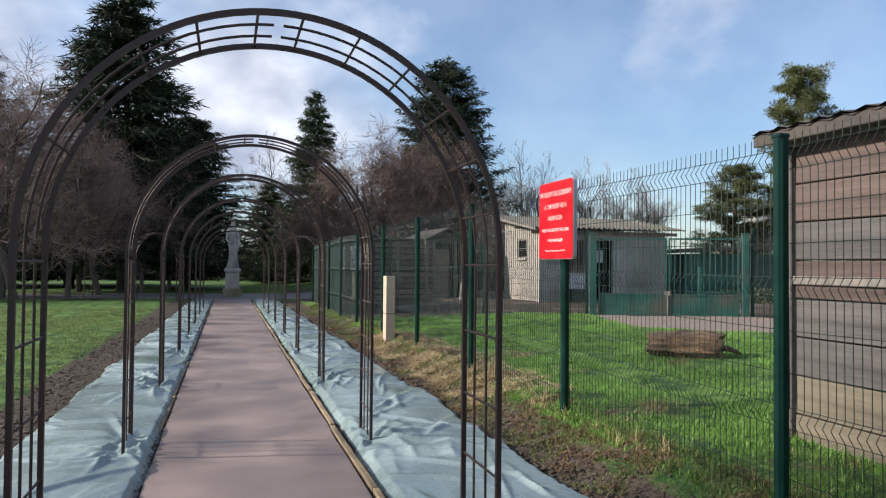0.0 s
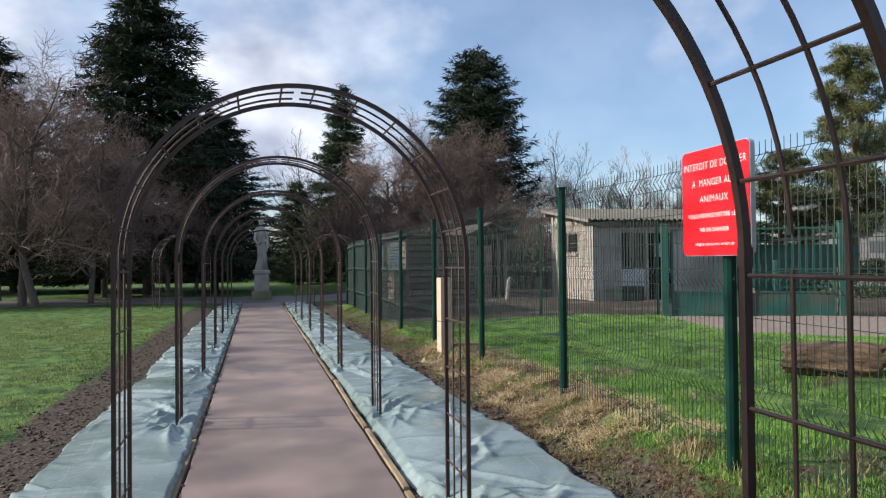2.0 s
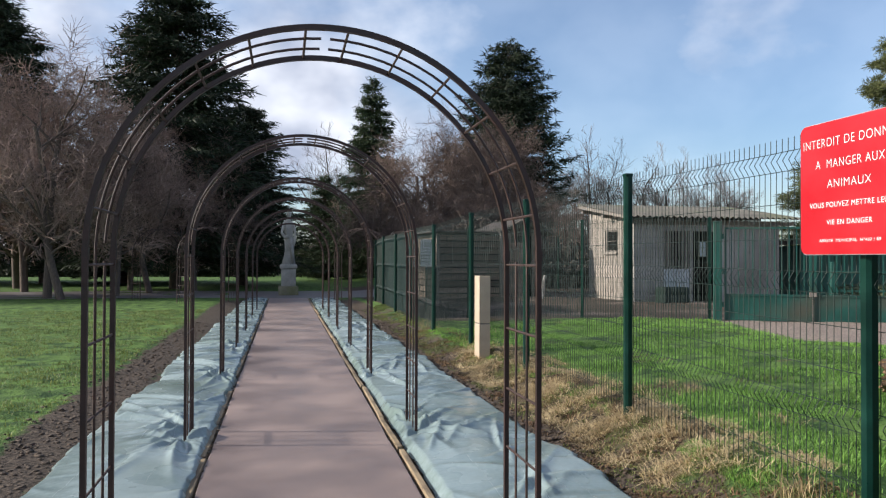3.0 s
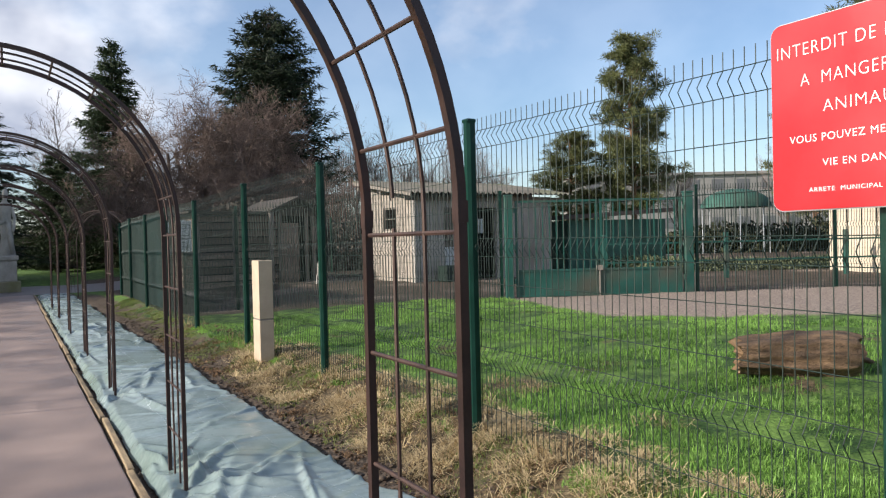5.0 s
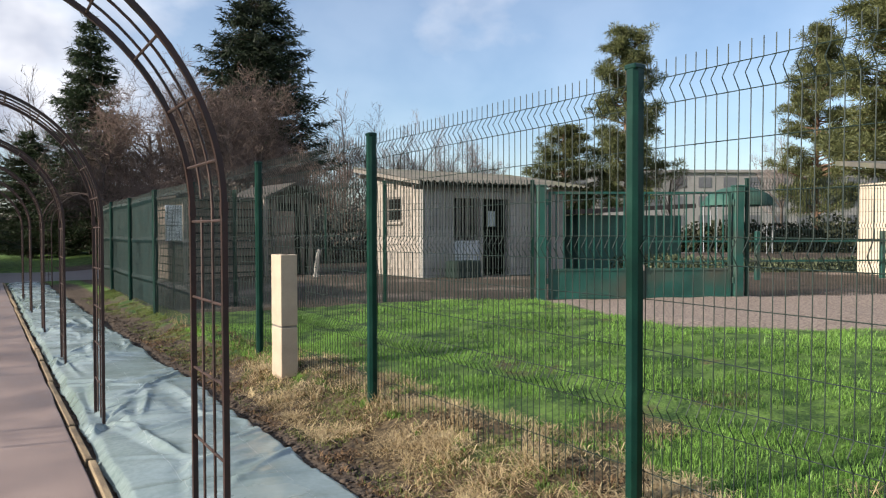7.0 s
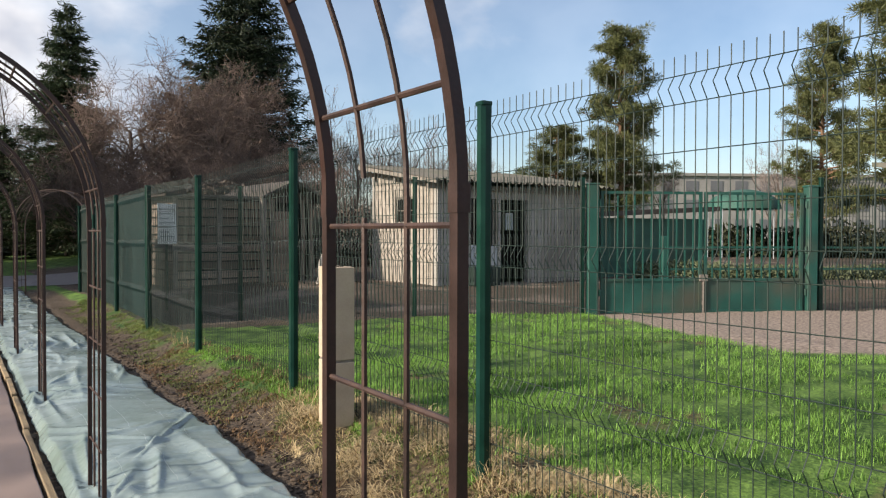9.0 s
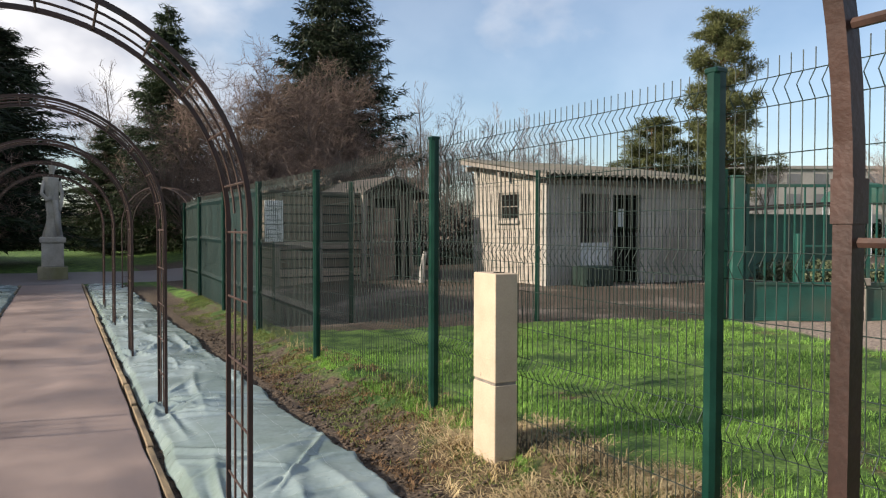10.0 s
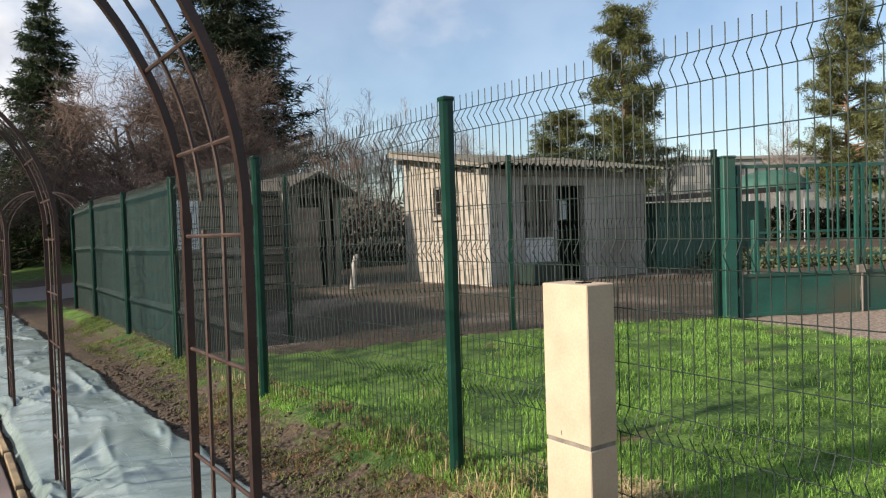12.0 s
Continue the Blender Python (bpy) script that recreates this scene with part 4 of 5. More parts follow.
# A plain dark tub stands in for the mossy bush at the hut corner.
trough = thing("trough", "dark green tub standing in for a mossy bush at the hut wall", "trough", m=pose(9.75, 20.9, land(9.75, 20.9)))
part("tub", Geo().box(0, 0.75, 0, 0.45, 0, 0.42, 0.03).box(0.06, 0.69, 0.06, 0.39, 0.421, 0.424), M_WIRE, trough)
wht = thing("white_post", "short white leaning post in the bare yard", "post", m=pose(7.28, 23.46, land(7.28, 23.46), 0, 6))
part("shaft", Geo().tube([(0, 0, -0.1), (0, 0, 0.5), (0.03, 0, 0.68)], 0.07, 8, 0.05), M_RENDER, wht)

# ---- wooden hut behind the fence at the start ----
cabin = thing("wooden_cabin", "weathered horizontal-plank cabin with a dark roof behind the fence", "cabin", m=pose(3.74, 4.77, land(3.74, 4.77) - 0.10))
planks = [Geo().box(0, 0.03, -1.0, 0, 0.004, 0.262, 0.006).mesh("plank", w) for w in (M_WOODP, M_WOODP, M_WOODG, M_WOODG, M_WOOD, M_WOODG, M_WOOD, M_WOOD)]
rnd = random.Random(14)
for i, pl in enumerate(planks):
    part("plank", pl, None, cabin, m=pose(rnd.uniform(-0.004, 0.004), -0.06, i * 0.268, 0, 1.2, rnd.uniform(-0.15, 0.15)) @ Matrix.Diagonal((1, 3.6, 1, 1)))
    part("plank", pl, None, cabin, m=pose(0.06, -0.003, i * 0.268, 0, 0, 90) @ Matrix.Translation((-0.03, 0, 0)) @ Matrix.Diagonal((1, 2.6, 1, 1)))
part("rail", Geo().box(-0.028, 0.0, -3.6, -0.07, 1.17, 1.23, 0.006), M_TIMBER, cabin)
part("corner_post", Geo().box(-0.035, 0.06, -0.065, 0.03, -0.1, 2.16, 0.008), M_WOODG, cabin)
part("stud", Geo().box(-0.03, 0.0, -1.95, -1.86, -0.1, 2.16, 0.006), M_TIMBER, cabin)
part("wall_plate", Geo().box(-0.05, 0.05, -3.7, 0.06, 2.14, 2.22, 0.008), M_TIMBER, cabin)
rg = Geo()
rg.grid([[(x, y, z + 0.012 * math.sin(y * 35)) for y in np.linspace(-3.9, 0.14, 90)] for x, z in ((-0.2, 2.25), (1.0, 2.42), (2.9, 2.7))])
rg.grid([[(x, y, z - 0.02 + 0.012 * math.sin(y * 35)) for y in np.linspace(0.14, -3.9, 90)] for x, z in ((-0.2, 2.25), (1.0, 2.42), (2.9, 2.7))])
part("roof", rg, M_EAVE, cabin, "dark corrugated roof sheet", smooth=True)
part("eave_board", Geo().box(-0.19, -0.165, -3.9, 0.13, 2.15, 2.235, 0.006), M_EAVE, cabin)
part("back_wall", Geo().box(2.62, 2.66, -3.6, 0, -0.1, 2.6).box(0.03, 2.62, -3.66, -3.62, -0.1, 2.2), M_WOOD, cabin)

# ---- fallen log ----
lg = Geo()
n, sides = 30, 44
ring_rows = []
rnd = random.Random(3)
for i in range(n):
    u = i / (n - 1)
    r = 0.185 + 0.03 * math.sin(u * 5) + 0.02 * nz(u * 4, 0, 1.0)
    ring_rows.append([((r * (1 + 0.13 * nz(math.cos(a) * 1.5, math.sin(a) * 1.5 + u * 0.6, 2.0, 4) + 0.075 * math.sin(11 * a + 3 * nz(u, 0, 3, 1)) + 0.05 * nz(a * 3, u * 2.5, 2.0, 5) * math.sin(a * 0.5))) * math.cos(a), u * 1.22 + 0.14 * nz(math.cos(a), math.sin(a), 3.5, 7) * (1 if i in (0, n - 1) else 0), r * (0.98 + 0.16 * nz(math.cos(a), math.sin(a) + u, 1.8, 9)) * math.sin(a)) for a in [6.28318 * s / sides for s in range(sides + 1)]])
lg.grid(ring_rows)
log = thing("fallen_log", "short thick weathered brown log lying on the paddock grass", "log", m=pose(5.62, 7.98, land(5.3, 8.3) + 0.15, 0, 0, 51) @ Matrix.Diagonal((0.95, 0.70, 0.88, 1)))
part("bark", lg, M_LOG, log, smooth=True)
for row, s in ((ring_rows[0], 1), (ring_rows[-1], -1)):
    c = Vector((0, row[0][1] + 0.08 * s, 0))
    part("cut_end", Geo().add([c] + [Vector(p) * 0.995 for p in row[:-1]], [(0, 1 + (i + 1) % sides, 1 + i) if s < 0 else (0, 1 + i, 1 + (i + 1) % sides) for i in range(sides)]), M_CUT, log, "splintered cut end")
part("branch_stub", Geo().tube([(0.1, 0.05, -0.02), (0.2, -0.15, -0.06), (0.24, -0.3, -0.11)], 0.05, 8, 0.02), M_LOG, log)

# ---- statue on its pedestal ----
ped = thing("pedestal", "tall square weathered stone pedestal with a moulded top", "pedestal", m=pose(0.10, 32.6, land(0, 32.6) + 0.06) @ Matrix.Diagonal((0.76, 0.76, 1, 1)))
part("foot", Geo().box(-0.5, 0.5, -0.5, 0.5, -0.2, 0.3, 0.02), M_MOSSY, ped, "mossy stepped base")
part("shaft", Geo().box(-0.37, 0.37, -0.37, 0.37, 0.3, 0.98, 0.02), M_STONE, ped)
part("cornice", Geo().box(-0.44, 0.44, -0.44, 0.44, 0.98, 1.14, 0.03), M_STONE, ped)
st = Geo()
rows = []
for z, rx, ry, ox in ((0, .40, .36, 0), (.1, .38, .34, 0), (.35, .30, .27, .02), (.6, .27, .24, .03), (.85, .29, .25, .02), (1.05, .25, .2, 0), (1.25, .27, .2, -.02), (1.42, .33, .22, -.03), (1.56, .30, .2, -.03), (1.64, .12, .12, -.02), (1.7, .10, .11, 0), (1.78, .13, .14, .01), (1.9, .135, .15, .02), (2.0, .09, .1, .02), (2.04, .01, .01, .02)):
    rows.append([(ox + rx * math.cos(a) * (1 + 0.09 * math.sin(5 * a + z * 3)), ry * math.sin(a) * (1 + 0.09 * math.sin(7 * a - z * 2)), z) for a in [6.28318 * k / 28 for k in range(29)]])
st.grid(rows)
st.tube([(-.32, -.05, 1.45), (-.42, -.16, 1.15), (-.22, -.3, .98), (0, -.3, 1.05)], 0.085, 9, 0.06)
st.tube([(.28, -.05, 1.45), (.40, -.1, 1.15), (.36, -.22, .85), (.3, -.3, .7)], 0.085, 9, 0.06)
st.tube([(.1, -.2, .95), (.2, -.3, .5), (.28, -.28, .05)], 0.13, 9, 0.1)
single("statue", st, M_STONE, "weathered grey stone figure standing on a pedestal", "statue", smooth=True, m=pose(0.10, 32.6, land(0, 32.6) + 1.20) @ Matrix.Diagonal((0.63, 0.63, 1.07, 1)))

# ---- notices behind the fence ----
for x0, x1, y, z0, z1 in ((3.17, 3.47, 20.7, 1.25, 1.91), (2.85, 3.01, 20.64, 1.25, 1.88)):
    nt = thing("notice_board", "white paper notice with grey print on a thin green post", "notice", "notices", m=pose((x0 + x1) / 2, y, 0))
    hw = (x1 - x0) / 2
    part("board", Geo().box(-hw, hw, -0.012, 0.0, z0, z1, 0.003), M_PAPER, nt)
    part("post", Geo().tube([(0, 0.025, -0.1), (0, 0.025, z1)], 0.022, 8), M_GREEN, nt)
    for i in range(7):
        part("print_line", Geo().box(-hw * 0.8, hw * (0.8 - 0.3 * (i % 3)), -0.015, -0.012, z1 - 0.1 - i * 0.075, z1 - 0.08 - i * 0.075), M_INK, nt)


# ---- trees ----
def rot_about(v, axis, ang):
    return v * math.cos(ang) + np.cross(axis, v) * math.sin(ang) + axis * np.dot(axis, v) * (1 - math.cos(ang))


def conifer_meshes(h, r, seed, needle, low=0.06, droop=0.35, gap=0.34, per=7, tuft=0.30, shape=0.85, sparse=0.0, tufts=7, inner=0.15):
    """Trunk and crown of a spruce or pine: whorls of drooping limbs set with needle tufts."""
    rs = np.random.RandomState(seed)
    wood = Geo().tube([(0.0, 0, -0.2), (0.05, 0.02, h * 0.4), (0, 0, h * 0.97)], h * 0.016, 8, 0.015)
    tris = []
    z = h * low
    while z < h * 0.985:
        u = z / h
        reach = r * (1 - u) ** shape * (0.55 + 0.45 * min(1, (u - low) / 0.12 + 0.4))
        for k in range(per):
            if rs.rand() < sparse:
                continue
            a = rs.rand() * 6.283
            length = max(0.25, reach * rs.uniform(0.72, 1.18))
            zz = z + rs.uniform(-0.4, 0.4)
            n = max(3, int(length / 0.14))
            t = np.linspace(0, 1, n)
            rad = t * length
            hz_ = zz - droop * rs.uniform(0.4, 1.5) * length * t ** 1.5 + 0.22 * length * t ** 3
            px, py = rad * math.cos(a), rad * math.sin(a)
            if length > 0.7:
                wood.tube([(px[0], py[0], hz_[0]), (px[n // 2], py[n // 2], hz_[n // 2]), (px[-1], py[-1], hz_[-1])], 0.02 + 0.012 * length, 3, 0.006, caps=False)
            keep = t > inner
            c = np.stack([px, py, hz_], 1)[keep]
            c = np.repeat(c, tufts, axis=0)
            m = len(c)
            c += rs.normal(0, 0.05 + 0.05 * tuft, (m, 3))
            spread = 0.10 + 0.28 * length * (1 - np.repeat(t[keep], tufts) * 0.6)
            side = rs.normal(0, 1, m) * spread * 0.5
            c[:, 0] += -math.sin(a) * side
            c[:, 1] += math.cos(a) * side
            c[:, 2] -= np.abs(side) * 0.25
            d = rs.normal(0, 0.65, (m, 3)) + np.array([math.cos(a), math.sin(a), -0.35])
            d /= np.linalg.norm(d, axis=1)[:, None]
            w = np.cross(d, rs.normal(0, 1, (m, 3)))
            w /= np.linalg.norm(w, axis=1)[:, None]
            ln = tuft * rs.uniform(0.6, 1.3, (m, 1))
            wd = ln * 0.095
            q = np.stack([c - w * wd, c + w * wd, c + d * ln], 1)
            tris.append(q.reshape(-1, 3))
        z += gap * (0.75 + 0.5 * (1 - u))
    return wood, np.concatenate(tris)


def pine_meshes(h, r, seed, limbs=115):
    """A pine: bare lower trunk, crooked limbs that end in round puffs of needles."""
    rs = np.random.RandomState(seed)
    wood = Geo().tube([(0, 0, -0.2), (0.15, 0.05, h * 0.35), (-0.1, 0.1, h * 0.7), (0.05, 0, h * 0.97)], h * 0.015, 8, 0.03)
    tris = []
    for k in range(limbs):
        u = 0.17 + 0.83 * (k + rs.rand()) / limbs
        z0 = u * h * 0.97
        a = rs.rand() * 6.283
        length = r * (0.30 + 0.95 * (1 - u) ** 0.6) * rs.uniform(0.55, 1.1) * (0.8 if u < 0.28 else 1)
        rise = rs.uniform(-0.12, 0.3) + 0.35 * u
        pts = [np.array([math.cos(a) * length * t, math.sin(a) * length * t, z0 + rise * length * t ** 1.4 + rs.normal(0, 0.06)]) for t in (0, 0.35, 0.7, 1.0)]
        wood.tube([tuple(p) for p in pts], 0.03 + 0.015 * length, 4, 0.01, caps=False)
        for q in range(int(3 + length * 2.0)):
            t = rs.uniform(0.35, 1.05)
            c = pts[0] + (pts[3] - pts[0]) * t + rs.normal(0, 0.16, 3) * np.array([length * 0.6, length * 0.6, 0.8])
            m = 115
            d = rs.normal(0, 1, (m, 3))
            d[:, 2] += 0.35
            d /= np.linalg.norm(d, axis=1)[:, None]
            o = c + d * (rs.rand(m, 1) ** 0.6) * rs.uniform(0.32, 0.62) * np.array([1, 1, 0.65])
            w = np.cross(d, rs.normal(0, 1, (m, 3)))
            w /= np.linalg.norm(w, axis=1)[:, None]
            ln = rs.uniform(0.12, 0.3, (m, 1))
            tris.append(np.stack([o - w * ln * 0.11, o + w * ln * 0.11, o + d * ln], 1).reshape(-1, 3))
    return wood, np.concatenate(tris)


def bare_meshes(h, seed, spread=0.55, limbs=7, twig_r=0.006, levels=4, stem=0.28, bushy=1.0):
    """Trunk with limbs, and a haze of fine twigs."""
    rnd = random.Random(seed)
    wood, twigs = Geo(), Geo()

    def grow(p, d, length, r, level):
        pts = [p]
        q, dd = p.copy(), d.copy()
        n = 4 if level < 3 else 3
        for i in range(n):
            dd = (dd + Vector((rnd.gauss(0, 0.16), rnd.gauss(0, 0.16), rnd.gauss(0.05, 0.12)))).normalized()
            q = q + dd * length / n
            pts.append(q.copy())
        (wood if level < 2 else twigs).tube(pts, r, 7 if level == 0 else (4 if level == 1 else 3), max(r * 0.45, twig_r * 0.6), caps=False)
        if level >= levels:
            return
        kids = int((limbs if level == 0 else (6, 6, 5, 5)[level] ) * (bushy if level > 0 else 1) + rnd.random())
        for k in range(kids):
            u = rnd.uniform(stem if level == 0 else 0.2, 1.0)
            i = min(n - 1, int(u * n))
            base = pts[i].lerp(pts[i + 1], u * n - i)
            axis = d.orthogonal().normalized()
            side = Matrix.Rotation(rnd.random() * 6.283, 3, d) @ axis
            nd = (d * (1 - spread * rnd.uniform(0.7, 1.3)) + side * spread * rnd.uniform(0.8, 1.4)).normalized()
            nd.z += 0.12
            grow(base, nd.normalized(), length * rnd.uniform(0.42, 0.66) * (1.05 - 0.35 * u if level == 0 else 1), max(r * (1 - 0.5 * u) * 0.5, twig_r), level + 1)

    grow(Vector((0, 0, -0.15)), Vector((rnd.gauss(0, 0.05), rnd.gauss(0, 0.05), 1)).normalized(), h * 0.72, h * 0.017, 0)
    return wood, twigs


def tree(name, label, wood, crown, bark, leaf, m, group):
    root = thing(name, label, "tree", group, m)
    part("trunk", wood, bark, root, smooth=True)
    if isinstance(crown, Geo):
        part("crown", crown, leaf, root, "bare twigs")
    else:
        part("crown", tri_mesh("crown", crown, 3, leaf), None, root)
    return root


wood, crown = conifer_meshes(14.6, 4.3, 1, M_FIR, droop=0.5, tuft=0.34, tufts=10, shape=0.47, per=6, low=0.13, gap=0.2)
spruce = tree("spruce_tree", "tall dark drooping spruce beside the park path", wood, crown, M_BARK, M_FIR, pose(-4.97, 38.8, 0) @ Matrix.Diagonal((1.22, 1.22, 1.0, 1)), "spruces")
copy_thing(spruce, pose(-2.24, 42.9, 0, 0, 0, 100) @ Matrix.Diagonal((0.8, 0.8, 0.66, 1)))
copy_thing(spruce, pose(-15.2, 46.0, 0, 0, 0, 200) @ Matrix.Diagonal((1.0, 1.0, 1.1, 1)))
copy_thing(spruce, pose(-8.84, 47.0, 0, 0, 0, 250) @ Matrix.Diagonal((1.1, 1.1, 0.55, 1)))
copy_thing(spruce, pose(-21.2, 48.2, 0, 0, 0, 290) @ Matrix.Diagonal((1.2, 1.2, 0.75, 1)))
wood, crown = conifer_meshes(13.0, 3.4, 2, M_FIR2, droop=0.3, tuft=0.32, tufts=10, shape=0.75, per=6, gap=0.2)
fir = tree("fir_tree", "pointed green fir rising behind bare shrubs", wood, crown, M_BARK, M_FIR2, pose(5.34, 49.5, 0.1), "firs")
copy_thing(fir, pose(2.6, 53.2, 0, 0, 0, 70) @ Matrix.Diagonal((0.9, 0.9, 0.55, 1)))
wood, crown = conifer_meshes(15.6, 5.6, 3, M_FIR2, droop=0.2, tuft=0.38, tufts=10, shape=0.5, sparse=0.1, per=6, gap=0.22)
tree("fir_tree", "broad dark green fir behind the fence", wood, crown, M_BARK, M_FIR, pose(14.37, 49.7, 0.3), "firs")
wood, crown = pine_meshes(16.3, 3.3, 4)
pine = tree("pine_tree", "tall open pine with a reddish trunk and lit needles", wood, crown, M_PINEBARK, M_PINE, pose(41.3, 45.7, 0.3), "pines")
copy_thing(pine, pose(37.25, 48.2, 0.3, 0, 0, 130) @ Matrix.Diagonal((1.0, 1.0, 0.55, 1)))
copy_thing(pine, pose(37.2, 28.4, 0.3, 0, 0, 60) @ Matrix.Diagonal((0.62, 0.62, 0.72, 1)))
copy_thing(pine, pose(29.95, 20.5, 0.3, 0, 0, 210) @ Matrix.Diagonal((0.95, 0.95, 0.72, 1)))
copy_thing(pine, pose(32.15, 16.0, 0.3, 0, 0, 300) @ Matrix.Diagonal((1.0, 1.0, 0.8, 1)))

rnd = random.Random(21)
protos = []
for k in range(3):
    wood, tw = bare_meshes(9.5, 40 + k, 0.6, 12, 0.0085, 4, 0.2, 1.32)
    protos.append((wood.mesh("trunk", M_BARK, True), tw.mesh("crown", M_TWIG)))
wood, tw = bare_meshes(11.0, 50, 0.42, 9, 0.009, 4, 0.25, 0.95)
dark_protos = [(w_, tw_.copy()) for w_, tw_ in protos]
for w_, tw_ in dark_protos:
    tw_.materials[0] = M_TWIGB
tall = (wood.mesh("trunk", M_BARK, True), tw.mesh("crown", M_TWIGG))


def bare_tree(name, label, meshes, m, group):
    root = thing(name, label, "tree", group, m)
    part("trunk", meshes[0], None, root)
    part("crown", meshes[1], None, root, "bare twigs")


# The last four stand out of view, added to shade the path's start.
for i, (x, y, s) in enumerate(((-8.0, 30.0, 0.95), (-7.3, 29.2, 0.9), (-11.9, 39.0, 1.1), (-6.6, 36.5, 0.85), (-14.5, 33.0, 1.05), (-3.8, 35.5, 0.72), (-10.3, 35.0, 1.0), (-5.2, 33.2, 0.8), (-2.9, 38.0, 0.65), (-6.0, 31.0, 0.7), (-16.6, 29.5, 1.0), (-18.4, 33.0, 1.05), (-13.0, 5.0, 1.1), (-15.5, 2.4, 1.25), (-12.0, 1.0, 1.1), (-9.0, 3.6, 0.95))):
    bare_tree("bare_tree", "leafless brown park tree on the lawn, in a set with unseen shade casters", protos[i % 3], pose(x, y * 1.02, 0, 0, 0, i * 77) @ Matrix.Scale(s, 4), "bare park trees")
for i, (x, y, s) in enumerate(((6.6, 40.5, 0.82), (8.6, 41.5, 0.98), (10.6, 40.0, 0.98), (12.4, 41.6, 0.92), (4.8, 52.0, 0.8), (9.6, 43.5, 1.08), (11.4, 44.0, 1.05), (14.2, 45.0, 0.7), (7.6, 44.0, 1.0), (5.6, 41.2, 0.74), (3.8, 57.0, 0.7))):
    bare_tree("bare_shrub_tree", "dense leafless brown shrub tree behind the yard", dark_protos[(i + 1) % 3], pose(x + 0.09, y * 1.02, -0.4, 0, 0, i * 51) @ Matrix.Scale(s, 4), "bare shrub trees")
for i, (x, y, s) in enumerate(((18.5, 50.0, 0.85), (21.5, 52.0, 0.9), (24.5, 50.0, 0.8), (28.5, 49.0, 0.75), (30.5, 48.0, 0.7), (32.5, 50.0, 0.72), (8.0, 60.0, 1.1), (3.0, 58.0, 0.95), (-16.0, 52.0, 1.1), (-21.0, 48.0, 1.2), (-13.0, 46.0, 1.1), (47.0, 45.0, 0.7), (50.0, 38.0, 0.75), (20.0, 46.0, 0.75), (23.0, 44.0, 0.7))):
    bare_tree("distant_bare_tree", "tall leafless grey tree on the skyline", tall, pose(x * 1.005, y * 1.03, 0.05, 0, 0, i * 63) @ Matrix.Scale(s, 4), "skyline trees")


def leafy_bank(name, label, pts, width, height, count, size, material, seed):
    """A long bank of shrubbery from many small leaves, uneven on top."""
    rs = np.random.RandomState(seed)
    pts = np.array(pts, dtype=float)
    seg = rs.randint(0, len(pts) - 1, count)
    u = rs.rand(count)
    base = pts[seg] * (1 - u)[:, None] + pts[seg + 1] * u[:, None]
    ang, rad = rs.rand(count) * 6.283, np.sqrt(rs.rand(count))
    top = height * (0.72 + 0.28 * np.sin(base[:, 0] * 0.9 + seed) * np.sin(base[:, 1] * 0.7 + base[:, 0] * 0.31))
    c = np.stack([base[:, 0] + np.cos(ang) * rad * width, base[:, 1] + np.sin(ang) * rad * width, top * rs.rand(count) ** 0.7 * np.sqrt(np.maximum(0.05, 1 - rad ** 2 * 0.8))], 1)
    d, w = rs.normal(0, 1, (count, 3)), rs.normal(0, 1, (count, 3))
    d /= np.linalg.norm(d, axis=1)[:, None]
    w = np.cross(d, w)
    w /= np.linalg.norm(w, axis=1)[:, None]
    s = size * rs.uniform(0.6, 1.4, (count, 1))
    q = np.stack([c - d * s, c + w * s * 0.5, c + d * s, c - w * s * 0.5], 1).reshape(-1, 3)
    return tagged(new(name, tri_mesh(name, q, 4, material)), label, "hedge", "", "stuff")


leafy_bank("hedge", "dark low hedge along the far side of the lawn", [(-52, 58), (-22, 62), (-8, 62), (-1.5, 62)], 1.0, 1.5, 26000, 0.10, M_HEDGE, 1)
leafy_bank("hedge", "dark shrubbery behind the statue", [(1.5, 61), (6, 58), (9, 48), (13, 45), (18, 43)], 1.2, 2.2, 26000, 0.11, M_HEDGE, 2)
leafy_bank("hedge", "pale leafless thicket in the sun beyond the far lawn", [(-60, 64), (-25, 68), (-8, 68), (9, 67)], 1.8, 4.6, 60000, 0.13, M_TWIGG, 7)
leafy_bank("hedge", "dark evergreen hedge behind the yard huts", [(14, 40), (24, 36), (34, 30), (44, 22)], 1.2, 2.6, 26000, 0.13, M_HEDGE, 3)

leafy_bank("hedge", "dense grey-brown leafless brushwood behind the yard", [(5.0, 31.4), (6.5, 31.2), (9, 31.2), (13, 30.6), (17, 28.5)], 1.1, 3.3, 70000, 0.07, M_TWIGD, 4)
for i, (x, y, s) in enumerate(((5.2, 33.0, 0.42), (7.6, 32.2, 0.5), (9.2, 34.0, 0.55), (11.0, 32.6, 0.5), (13.0, 33.6, 0.46), (15.5, 31.5, 0.42))):
    bare_tree("bare_shrub_tree", "dense leafless brown shrub tree behind the yard", dark_protos[i % 3], pose(x + 0.15, y * 1.02, -0.15, 0, 0, i * 83) @ Matrix.Scale(s, 4), "bare shrub trees")

# Added shrubs darken the sun-striped ground beyond the gate.
leafy_bank("hedge", "low grey-green shrubs added to fill the dark band behind the gate", [(15.3, 20.9), (18.7, 18.8), (22.3, 17.3)], 0.55, 0.95, 22000, 0.05, M_SHRUB, 6)

